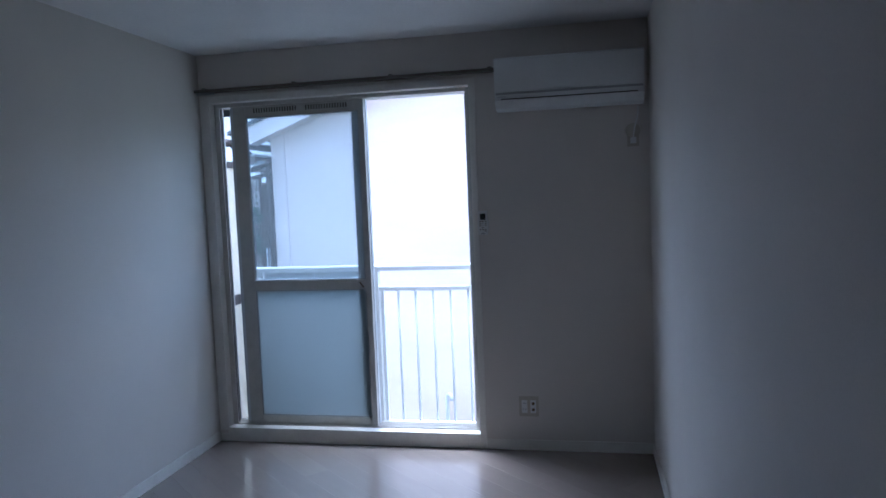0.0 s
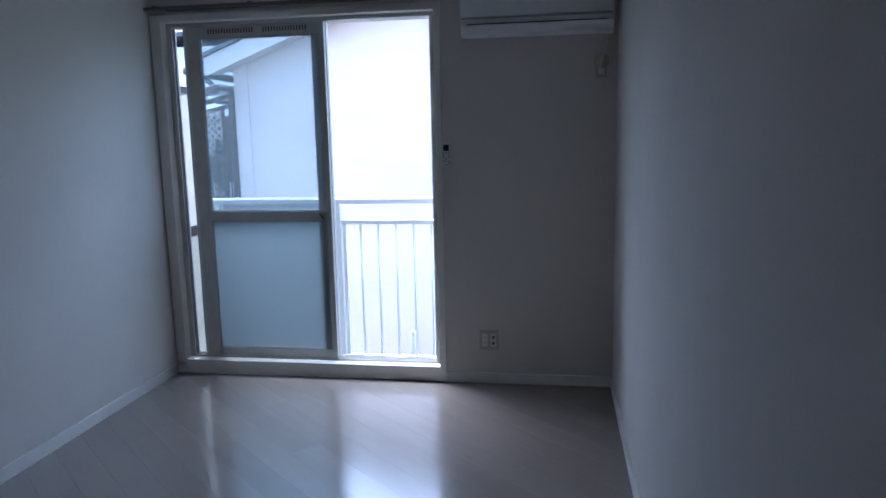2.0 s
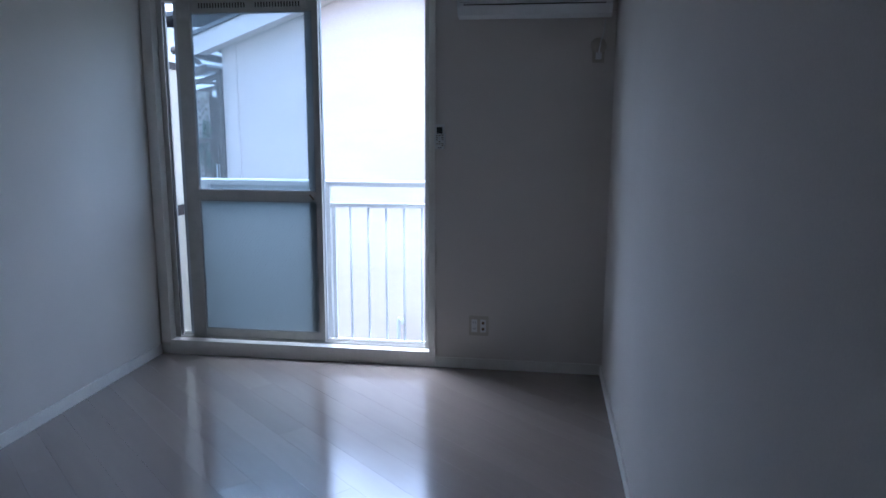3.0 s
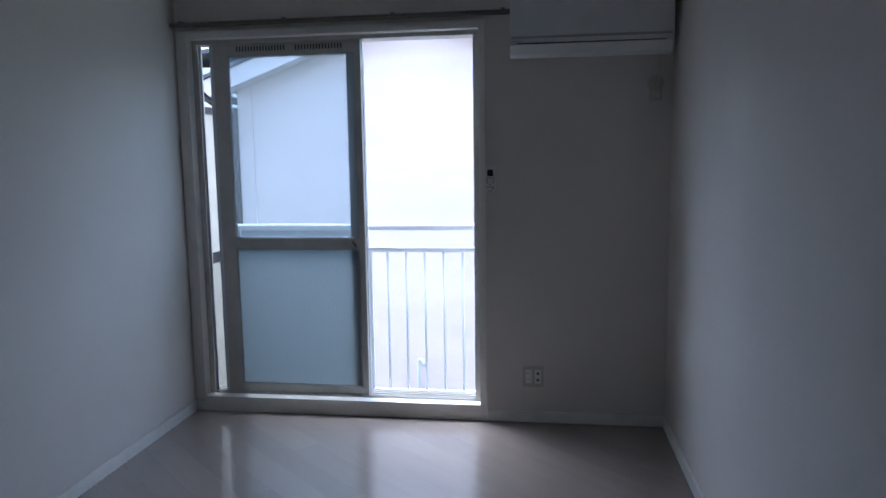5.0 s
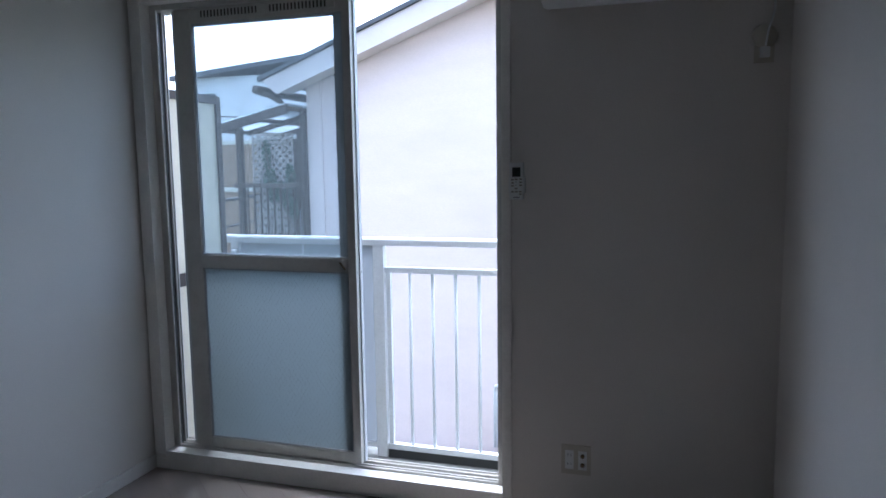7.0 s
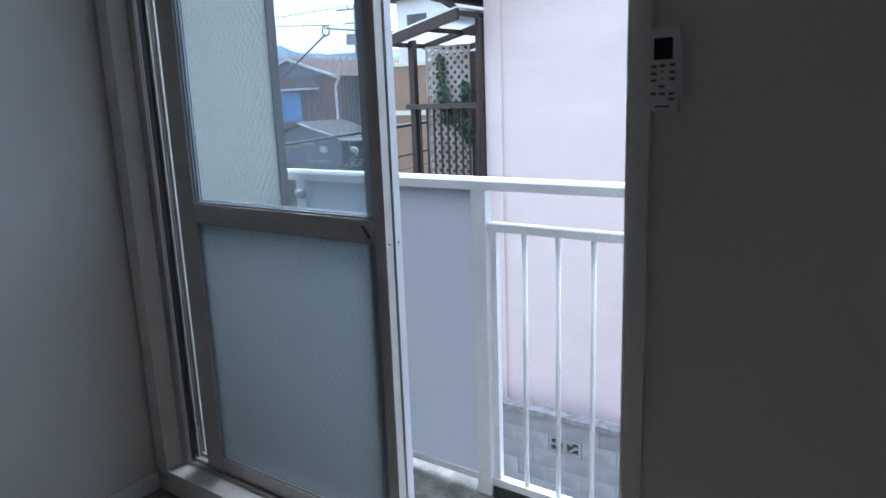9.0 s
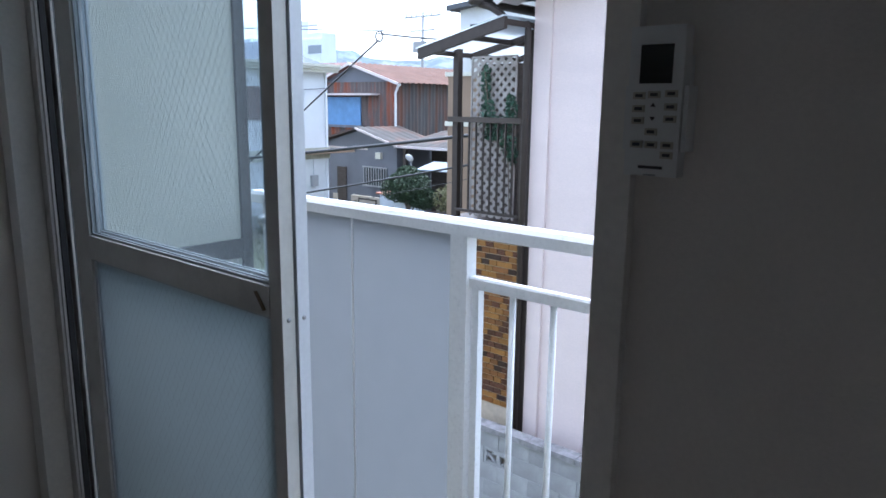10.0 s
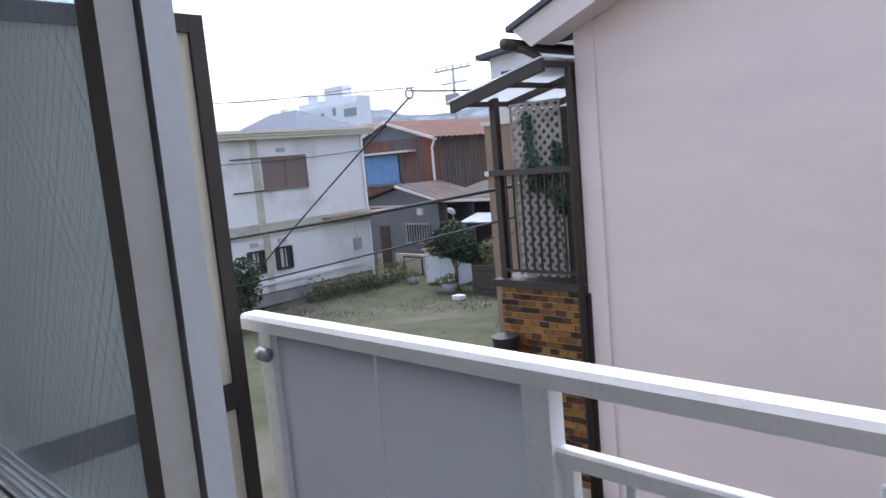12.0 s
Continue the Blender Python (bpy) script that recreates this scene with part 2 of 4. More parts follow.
def add_prism(bm, profile, axis, a, b):
    """A profile of points in the other two axes, drawn out along an axis from a to b."""
    def place(p, s):
        return {"x": (s, p[0], p[1]), "y": (p[0], s, p[1]), "z": (p[0], p[1], s)}[axis]
    lo, hi = [bm.verts.new(place(p, a)) for p in profile], [bm.verts.new(place(p, b)) for p in profile]
    k = len(profile)
    bm.faces.new(lo), bm.faces.new(hi[::-1])
    for i in range(k):
        bm.faces.new((lo[i], hi[i], hi[(i + 1) % k], lo[(i + 1) % k]))


def add_tube(bm, pts, r, sides=8, r_end=None):
    pts = [Vector(p) for p in pts]
    rings = []
    for i, p in enumerate(pts):
        d = (pts[min(i + 1, len(pts) - 1)] - pts[max(i - 1, 0)]).normalized()
        u = d.orthogonal().normalized() if i == 0 else (u - d * u.dot(d)).normalized()
        w = d.cross(u)
        rr = r if r_end is None else r + (r_end - r) * i / (len(pts) - 1)
        rings.append([bm.verts.new(p + rr * (math.cos(a) * u + math.sin(a) * w)) for a in [2 * math.pi * k / sides for k in range(sides)]])
    for a, b in zip(rings, rings[1:]):
        for k in range(sides):
            bm.faces.new((a[k], a[(k + 1) % sides], b[(k + 1) % sides], b[k]))
    bm.faces.new(rings[0][::-1]), bm.faces.new(rings[-1])


def finish(bm, name, material, bevel=0.0, smooth=False):
    if bevel:
        sharp = [e for e in bm.edges if len(e.link_faces) == 2 and e.calc_face_angle(0) > 0.6]
        bmesh.ops.bevel(bm, geom=sharp, offset=bevel, segments=2, affect="EDGES", clamp_overlap=True)
    bmesh.ops.recalc_face_normals(bm, faces=bm.faces[:])
    me = bpy.data.meshes.new(name)
    bm.to_mesh(me)
    bm.free()
    if smooth:
        for f in me.polygons:
            f.use_smooth = True
    me.materials.append(material)
    return me


def hang(ob, parent):
    """Makes ob, whose mesh lies in world places, a part of its thing."""
    ob.parent = parent
    root = Vector((0, 0, 0))
    p = parent
    while p is not None:
        root += p.location
        p = p.parent
    ob.location = -root
    return ob


def boxes(name, material, *bs, parent=None, bevel=0.0):
    bm = bmesh.new()
    for b in bs:
        add_box(bm, b)
    ob = new(name, finish(bm, name, material, bevel))
    return hang(ob, parent) if parent else ob


def each(name, material, *bs, parent=None, bevel=0.0):
    """Separate pieces of one kind under their thing."""
    return [boxes(name, material, b, parent=parent, bevel=bevel) for b in bs]


def prism(name, material, profile, axis, a, b, parent=None, bevel=0.0):
    bm = bmesh.new()
    add_prism(bm, profile, axis, a, b)
    ob = new(name, finish(bm, name, material, bevel))
    return hang(ob, parent) if parent else ob


def tube(name, material, pts, r, parent=None, sides=8, r_end=None):
    bm = bmesh.new()
    add_tube(bm, pts, r, sides, r_end)
    ob = new(name, finish(bm, name, material, 0, True))
    return hang(ob, parent) if parent else ob


def thing(name, base, label, category, group="", kind=""):
    e = new(name)
    e.location = base
    e.empty_display_size = 0.1
    return tagged(e, label, category, group, kind)


def sag(a, b, drop, n=14):
    a, b = Vector(a), Vector(b)
    return [a.lerp(b, i / n) - Vector((0, 0, drop * 4 * (i / n) * (1 - i / n))) for i in range(n + 1)]


# ---- the room ----
W, H, BACK = 2.757, 2.47, -6.2
FZ = -0.02                                    # the floor, a little below the sill
X0, X1, Z0, Z1 = 0.062, 1.744, 0.072, 2.178   # the window's opening
XF = X0                                     # outer side of the sliding frame
GROUND = -2.9
tagged(boxes("floor", GROUT, (0, W, BACK, 0, -0.16, FZ - 0.006)), "grey-brown diagonal wooden floorboards, glossy", "floor", kind="structure")
tagged(boxes("ceiling", CEILING, (-0.1, W + 0.1, BACK - 0.1, 0.14, H, H + 0.12)), "white papered ceiling of the room", "ceiling", kind="structure")
tagged(boxes("wall_west", WALLPAPER, (-0.1, 0, BACK, 0, -0.16, H)), "white textured wallpaper wall beside the window", "wall", kind="structure")
tagged(boxes("wall_east", WALLPAPER, (W, W + 0.1, BACK, 0, -0.16, H)), "white textured wallpaper wall beside the window", "wall", kind="structure")
tagged(boxes("wall_south", WALLPAPER, (-0.1, W + 0.1, BACK - 0.1, BACK, -0.16, H)), "plain white papered wall behind", "wall", kind="structure")
tagged(boxes("wall_north", WALLPAPER, (-0.1, X0 - 0.002, 0, 0.12, -0.14, H), (X1 + 0.002, W + 0.1, 0, 0.12, -0.14, H),
             (X0 - 0.002, X1 + 0.002, 0, 0.12, Z1 + 0.002, H), (X0 - 0.002, X1 + 0.002, 0, 0.12, -0.14, 0.0)),
       "white papered window wall in shade", "wall", kind="structure")
# unseen facade round the window, added so no light enters from the sides
tagged(boxes("wall_outside", HOUSECREAM, (-3.5, XF - 0.012, 0.122, 0.16, GROUND - 0.6, 2.9), (X1, 6.0, 0.122, 0.16, GROUND - 0.6, 2.9), (XF - 0.012, X1, 0.122, 0.16, Z1, 2.9), (XF - 0.012, X1, 0.122, 0.16, GROUND - 0.6, 0.04)),
       "plain unseen outer wall of the flats, blocks side light", "wall", kind="structure")
tagged(boxes("baseboard", TRIM, (0.0, 0.011, BACK, -0.012, FZ, FZ + 0.062), (W - 0.011, W, BACK, -0.012, FZ, FZ + 0.062), (X1 + 0.03, W - 0.0115, -0.011, 0.0, FZ, FZ + 0.062), bevel=0.003),
       "cream painted skirting board along the walls", "baseboard", kind="structure")

# window surround: cream boards round the opening
trim = thing("trim", (X0, 0, 0), "cream painted boards round the balcony window", "window trim", kind="structure")
each("side_board", TRIM, (0.012, X0 + 0.012, -0.014, 0.05, 0.055, Z1 + 0.03), parent=trim, bevel=0.003)
each("side_board", TRIM, (X1 - 0.009, X1 + 0.028, -0.014, 0.05, FZ, Z1 + 0.03), parent=trim, bevel=0.003)
boxes("head_board", TRIM, (X0 + 0.0125, X1 - 0.0095, -0.014, 0.05, Z1 - 0.012, Z1 + 0.03), parent=trim, bevel=0.003)
boxes("sill_board", TRIM, (X0 + 0.0125, X1 - 0.0095, -0.018, 0.05, 0.030, 0.072), parent=trim, bevel=0.004)
boxes("riser_board", TRIM, (0.012, X1 - 0.0095, -0.010, -0.001, FZ, 0.029), parent=trim, bevel=0.002)

# aluminium window with two sashes slid to one side
win = thing("window_1", (X0, 0.09, Z0), "aluminium balcony window with both sashes slid open", "window", kind="structure")
boxes("frame", SASH, (XF, XF + 0.012, 0.0505, 0.15, 0.05, Z1), (X1 - 0.03, X1, 0.0505, 0.165, 0.05, Z1), (XF + 0.012, X1 - 0.03, 0.0505, 0.165, Z1 - 0.035, Z1),
      (XF + 0.012, X1 - 0.03, 0.0505, 0.165, 0.045, 0.064), parent=win, bevel=0.002)
boxes("track", SASH, *[(XF + 0.012, X1 - 0.03, y, y + 0.006, 0.064, 0.078) for y in (0.066, 0.090, 0.126, 0.154)],
      *[(XF + 0.012, XF + 0.024 + q, y, y + 0.006, 0.078, Z1 - 0.035) for y, q in ((0.0515, 0.022), (0.064, 0.016), (0.1005, 0.016), (0.136, 0.002))],
      *[(X1 - 0.045, X1 - 0.03, y, y + 0.007, 0.064, Z1 - 0.035) for y in (0.062, 0.1095, 0.152)], parent=win, bevel=0.001)
boxes("gasket", GASKET, (XF + 0.0125, XF + 0.034, 0.076, 0.090, 0.08, Z1 - 0.04), (XF + 0.0125, XF + 0.028, 0.112, 0.120, 0.08, Z1 - 0.04), parent=win)


def sash(xa, xb, left_wide, right_wide, y0, y1, vents, SASH):
    """A sliding sash: stiles, rails, wired panes with rubber edges."""
    s = thing("sash", (xa, y0, 0.08), "", "")
    s.parent = win
    s.location = Vector((xa, y0, 0.08)) - win.location
    za, zb, zm0, zm1 = 0.080, Z1 - 0.030, 0.958, 1.018
    l, r, top, bot = xa + left_wide, xb - right_wide, 2.078, 0.129
    boxes("stile", SASH, (xa, l, y0, y1, za, zb), parent=s, bevel=0.004)
    boxes("stile", SASH, (r, xb, y0, y1, za, zb), parent=s, bevel=0.004)
    boxes("rail", SASH, (l, r, y0 + 0.002, y1 - 0.002, top, zb - 0.001), parent=s, bevel=0.003)
    boxes("rail", SASH, (l, r, y0 - 0.002, y1 - 0.002, zm0, zm1), parent=s, bevel=0.003)
    boxes("rail", SASH, (l, r, y0 + 0.002, y1 - 0.002, za + 0.001, bot), parent=s, bevel=0.003)
    ym = (y0 + y1) / 2
    gasket = []
    for z0, z1 in ((bot, zm0), (zm1, top)):
        for y in (ym - 0.008, ym + 0.004):
            gasket += [(l, l + 0.006, y, y + 0.004, z0, z1), (r - 0.006, r, y, y + 0.004, z0, z1),
                       (l + 0.006, r - 0.006, y, y + 0.004, z0, z0 + 0.006), (l + 0.006, r - 0.006, y, y + 0.004, z1 - 0.006, z1)]
    boxes("glazing_bead", GREYPLASTIC, *gasket, parent=s)
    for z0, z1, m in ((bot, zm0, FROSTED), (zm1, top, CLEARGLASS)):
        g = boxes("pane", m, (l + 0.001, r - 0.001, ym - 0.002, ym + 0.002, z0 + 0.001, z1 - 0.001), parent=s)
        g.visible_shadow = False
    # diamond wire net inside the panes
    bm = bmesh.new()
    for z0, z1 in ((bot, zm0), (zm1, top)):
        wdt, hgt, tilt, step, t = r - l, z1 - z0, 1.55, 0.023, 0.00026
        for sgn in (1, -1):
            c = -hgt / tilt
            while c < wdt + hgt / tilt:
                # a straight wire x = c + sgn * z / tilt, kept inside the pane
                a, b = sorted(((0 - c) * sgn * tilt, (wdt - c) * sgn * tilt))
                a, b = max(a, 0), min(b, hgt)
                if b - a > 0.02:
                    pa, pb = (l + c + sgn * a / tilt, z0 + a), (l + c + sgn * b / tilt, z0 + b)
                    v = [bm.verts.new((p[0] + dx, ym - 0.0028, p[1])) for p, dx in ((pa, -t), (pa, t), (pb, t), (pb, -t))]
                    bm.faces.new(v)
                c += step
    hang(new("wire_net", finish(bm, "wire_net", WIRE)), s)["kind"] = "stuff"
    tube("screw", STEEL, [(xb + 0.0015, ym, 0.957), (xb - 0.002, ym, 0.957)], 0.0045, parent=s, sides=10)
    if vents:
        n = 36
        pitch = (r - l - 0.12) / n
        boxes("vent_plate", SASH, (l + 0.03, r - 0.03, y0 - 0.003, y0 + 0.0015, 2.094, 2.136), parent=s, bevel=0.001)
        boxes("vent_slot", DARKSLOT, *[(l + 0.06 + k * pitch, l + 0.06 + k * pitch + pitch * 0.45, y0 - 0.0036, y0 - 0.001, 2.100, 2.129) for k in range(n) if k not in (17, 18, 19)], parent=s)
        boxes("vent_knob", SASH, ((l + r) / 2 - 0.02, (l + r) / 2 + 0.03, y0 - 0.010, y0 - 0.0035, 2.136, 2.144), parent=s, bevel=0.002)
        prism("finger_pull", BROWNHOLE, [(r - 0.045, 1.002), (r - 0.036, 1.004), (r - 0.010, 0.972), (r - 0.018, 0.968)], "y", y0 - 0.0045, y0 - 0.0022, parent=s)


sash(0.188, 1.062, 0.084, 0.036, 0.076, 0.105, True, SASH)
sash(0.150, 1.067, 0.090, 0.093, 0.109, 0.135, False, OUTERSASH)

# curtain rail
cr = thing("curtain_rail", (0.02, -0.05, 2.28), "dark bronze double curtain rail above the window", "curtain rail")
prism("rail", RAILDARK, [(-0.066, 2.2270), (-0.050, 2.2270), (-0.050, 2.2440), (-0.054, 2.2470), (-0.062, 2.2470), (-0.066, 2.2440)], "x", 0.006, 1.93, parent=cr)
prism("rail", RAILDARK, [(-0.034, 2.2270), (-0.018, 2.2270), (-0.018, 2.2440), (-0.022, 2.2470), (-0.030, 2.2470), (-0.034, 2.2440)], "x", 0.006, 1.93, parent=cr)
for x in (0.06, 0.66, 1.27, 1.86):
    boxes("bracket", RAILDARK, (x, x + 0.022, -0.068, 0.0, 2.2475, 2.2540), (x, x + 0.022, -0.006, 0.0, 2.2290, 2.2580), parent=cr, bevel=0.001)
boxes("end_cap", RAILDARK, (1.93, 1.942, -0.068, -0.02, 2.2230, 2.2500), parent=cr, bevel=0.003)
boxes("runner", GREYPLASTIC, *[(0.02 + k * 0.014, 0.028 + k * 0.014, -0.062, -0.054, 2.2120, 2.2270) for k in range(9)], parent=cr)

# air conditioner
ac = thing("air_conditioner", (2.317, -0.1, 2.01), "white wall-mounted air conditioner near the ceiling", "air conditioner")
A0, A1 = 1.914, 2.720
prism("body", PLASTIC, [(0, 2.022), (-0.10, 2.008), (-0.165, 2.02), (-0.196, 2.062), (-0.200, 2.10), (-0.200, 2.285), (-0.185, 2.298), (0, 2.298)], "x", A0, A1, parent=ac, bevel=0.006)
boxes("front_panel", PLASTIC, (A0 + 0.003, A1 - 0.003, -0.212, -0.2005, 2.105, 2.286), parent=ac, bevel=0.005)
boxes("panel_gap", GREYPLASTIC, (A0 + 0.006, A1 - 0.006, -0.2035, -0.199, 2.093, 2.1045), parent=ac)
prism("louvre", PLASTIC, [(-0.2015, 2.064), (-0.196, 2.066), (-0.168, 2.024), (-0.172, 2.019)], "x", A0 + 0.04, A1 - 0.04, parent=ac, bevel=0.001)
boxes("louvre_gap", DARKSLOT, (A0 + 0.035, A1 - 0.035, -0.2005, -0.190, 2.066, 2.071), parent=ac)
boxes("badge", GREYPLASTIC, (A0 + 0.015, A0 + 0.065, -0.2012, -0.196, 2.080, 2.083), parent=ac)
boxes("side_seam", GREYPLASTIC, (A1, A1 + 0.001, -0.19, -0.01, 2.100, 2.103), parent=ac)

ac.location.z -= 0.024

# remote control in its wall holder
rc = thing("remote_control", (1.7960, 0, 1.30), "white air conditioner remote in a wall holder", "remote control")
boxes("holder", PLASTIC, (1.7700, 1.8260, -0.008, 0.0, 1.335, 1.43), (1.7640, 1.7685, -0.022, 0.0, 1.335, 1.40), (1.8265, 1.8310, -0.022, 0.0, 1.335, 1.40), parent=rc, bevel=0.001)
boxes("case", PLASTIC, (1.7690, 1.8260, -0.026, -0.0085, 1.309, 1.458), parent=rc, bevel=0.005)
boxes("screen", LCD, (1.7810, 1.8150, -0.0275, -0.0255, 1.402, 1.440), parent=rc, bevel=0.0008)
keys = [(1.7750, 1.390), (1.7910, 1.391), (1.8090, 1.392), (1.7750, 1.377), (1.8090, 1.379), (1.7750, 1.365), (1.8090, 1.367), (1.7900, 1.354), (1.7750, 1.341), (1.7910, 1.341), (1.8080, 1.341), (1.8080, 1.331)]
boxes("button", PLASTIC_OLD, *[(x, x + 0.013, -0.0272, -0.0258, z - 0.0035, z + 0.0035) for x, z in keys], parent=rc, bevel=0.0006)
boxes("key_print", INK, *[(x + 0.0025, x + 0.0105, -0.0276, -0.0271, z - 0.0016, z + 0.0016) for x, z in keys], parent=rc)
prism("arrow", INK, [(1.7940, 1.379), (1.7995, 1.379), (1.7968, 1.383)], "y", -0.0268, -0.0258, parent=rc)
prism("arrow", INK, [(1.7940, 1.369), (1.7968, 1.365), (1.7995, 1.369)], "y", -0.0268, -0.0258, parent=rc)
boxes("maker_bar", INK, (1.7850, 1.8110, -0.0266, -0.0258, 1.3165, 1.3195), parent=rc)
boxes("small_print", GREYPLASTIC, (1.7910, 1.8040, -0.0265, -0.0258, 1.3095, 1.3112), parent=rc)

rc.scale = (0.95, 1.0, 0.95)
rc.location += Vector((0.000, 0, -0.023))

# power and aerial outlet
ot = thing("wall_outlet", (2.055, 0, 0.264), "cream double wall outlet with aerial sockets", "outlet")
boxes("plate", PLASTIC_OLD, (1.997, 2.113, -0.007, 0.0, 0.204, 0.324), parent=ot, bevel=0.003)
each("socket_block", PLASTIC, (2.012, 2.046, -0.0085, -0.0065, 0.225, 0.303), (2.064, 2.098, -0.0085, -0.0065, 0.225, 0.303), parent=ot, bevel=0.001)
each("slot", DARKSLOT, *[(x, x + 0.0022, -0.0090, -0.0080, z, z + 0.009) for x in (2.022, 2.034) for z in (0.242, 0.279)], parent=ot)
for z in (0.246, 0.283):
    tube("aerial_socket", BROWNHOLE, [(2.081, -0.008, z), (2.081, -0.013, z)], 0.0085, parent=ot, sides=14)

ot.location += Vector((-0.022, 0, -0.018))

# pipe cover with a plug, under the air conditioner
pc = thing("pipe_cover", (2.69, 0, 1.86), "cream sleeve cover and outlet below the air conditioner", "outlet")
tube("cover", PLASTIC_OLD, [(2.69, 0.0, 1.885), (2.69, -0.014, 1.885), (2.69, -0.018, 1.885)], 0.043, parent=pc, sides=28, r_end=0.037)
boxes("plate", PLASTIC_OLD, (2.658, 2.722, -0.012, 0.0, 1.795, 1.862), parent=pc, bevel=0.003)
boxes("plug", PLASTIC, (2.675, 2.705, -0.045, -0.0125, 1.812, 1.845), parent=pc, bevel=0.004)
tube("cord", PLASTIC, [(2.69, -0.040, 1.846), (2.697, -0.045, 1.90), (2.715, -0.035, 1.96), (2.72, -0.02, 2.018)], 0.0035, parent=pc, sides=6)

pc.location += Vector((-0.022, 0, -0.035))

# ---- the balcony ----
BF = -0.23
tagged(boxes("balcony_floor", CONCRETE, (-3.4, 6.0, 0.16, 0.98, BF - 0.16, BF), bevel=0.004), "dark mottled concrete balcony floor", "balcony floor", kind="structure")
# unseen overhang and roof slab, added to keep sun off the window
tagged(boxes("eave", BARGE, (-3.5, 6.0, 0.161, 0.56, 2.62, 2.72), (-3.5, 6.0, -5.6, 0.16, 2.902, 2.95)), "unseen plain eave added to shade the balcony window", "eave", kind="structure")
rl = thing("balcony_railing", (0.85, 0.86, BF), "white painted steel balcony railing with pale sheet", "railing")
prism("top_rail", WHITEPAINT, [(0.822, 1.018), (0.822, 1.049), (0.830, 1.061), (0.876, 1.061), (0.884, 1.049), (0.884, 1.018)], "x", -0.185, 3.6, parent=rl, bevel=0.003)
boxes("post", WHITEPAINT, (0.805, 0.867, 0.828, 0.872, BF + 0.032, 1.0175), parent=rl, bevel=0.006)
boxes("post", WHITEPAINT, (-0.105, -0.050, 0.828, 0.872, BF + 0.032, 1.0175), parent=rl, bevel=0.006)
boxes("post", WHITEPAINT, (2.72, 2.78, 0.828, 0.872, BF + 0.032, 1.0175), parent=rl, bevel=0.006)
boxes("sheet", SHEET, (-0.049, 0.804, 0.850, 0.856, -0.125, 1.0175), parent=rl)
# narrow white strip for the pale upright streak on the sheet
boxes("sheet_stiffener", WHITEPAINT, (0.358, 0.367, 0.8465, 0.8495, -0.125, 1.015), parent=rl, bevel=0.002)
boxes("lower_frame", WHITEPAINT, (-0.049, 0.804, 0.842, 0.866, -0.152, -0.1255), parent=rl, bevel=0.003)
prism("middle_rail", WHITEPAINT, [(0.838, 0.866), (0.838, 0.894), (0.844, 0.899), (0.866, 0.899), (0.872, 0.894), (0.872, 0.866)], "x", 0.8675, 2.7195, parent=rl, bevel=0.002)
boxes("bottom_rail", WHITEPAINT, (0.8675, 2.7195, 0.836, 0.874, -0.152, -0.122), parent=rl, bevel=0.004)
boxes("end_bar", WHITEPAINT, (0.876, 0.901, 0.842, 0.868, -0.1215, 0.8655), parent=rl, bevel=0.004)
x = 1.012
while x < 2.70:
    tube("baluster", WHITEPAINT, [(x, 0.855, -0.1225), (x, 0.855, 0.867)], 0.0095, parent=rl, sides=10)
    x += 0.132
tube("wall_fixing", STEEL, [(-0.088, 0.815, 0.96), (-0.05, 0.815, 0.96)], 0.02, parent=rl, sides=10)
rl.location += Vector((0, 0.035, -0.03))
tagged(boxes("balcony_kerb", GASKET, (0.874, 2.72, 0.867, 0.915, BF - 0.001, -0.184), bevel=0.003), "black edge strip below the balcony railing", "edge strip")

pt = thing("balcony_partition", (-0.107, 0.5, BF), "cream board partition in a dark bronze frame", "partition")
each("panel", CREAMPANEL, (-0.112, -0.102, 0.165, 0.765, 0.870, 1.785), (-0.112, -0.102, 0.165, 0.765, BF + 0.08, 0.800), parent=pt)
boxes("frame", BRONZE, (-0.125, -0.089, 0.7655, 0.805, BF + 0.002, 1.83), (-0.125, -0.089, 0.161, 0.7645, 1.7855, 1.83), (-0.125, -0.089, 0.165, 0.7645, 0.8005, 0.8695), (-0.125, -0.089, 0.165, 0.7645, BF + 0.002, BF + 0.0795),
      parent=pt, bevel=0.003)

# ---- ground ----
bm = bmesh.new()
R = 2500.0
xs = [-R, -200, -40] + [-30 + k for k in range(0, 33)] + [20, 200, R]
ys = [-R, -200, -30, 0] + [4 + k for k in range(0, 27)] + [60, 200, R]
grid = [[bm.verts.new((gx, gy, GROUND - (0.5 if -40 < gx < 20 and -30 <= gy <= 5 else 0) + (0.05 * noise.noise((gx * 0.4, gy * 0.4, 0)) if abs(gx) < 35 and abs(gy) < 35 else 0))) for gx in xs] for gy in ys]
for j in range(len(ys) - 1):
    for i in range(len(xs) - 1):
        bm.faces.new((grid[j][i], grid[j][i + 1], grid[j + 1][i + 1], grid[j + 1][i]))
tagged(new("ground", finish(bm, "ground", LAWN, 0, True)), "patchy green lawn with bare earth", "ground", kind="structure")

# ---- pink house next door ----
PY, PX = 5.56, -2.2
pk = thing("pink_house", (3.0, 9.0, GROUND), "pale pink stucco house with a gabled roof", "house")
RX, RZ, SL = 0.35, 3.505, 0.37          # ridge and slope of the gable
def roof_z(xx):
    return RZ - abs(xx - RX) * SL
prism("wall", STUCCO, [(PX + 0.10, GROUND), (PX + 0.10, roof_z(PX + 0.10)), (RX, RZ), (3.2, roof_z(3.2)), (3.2, GROUND)], "y", PY + 0.03, 13.0, parent=pk)
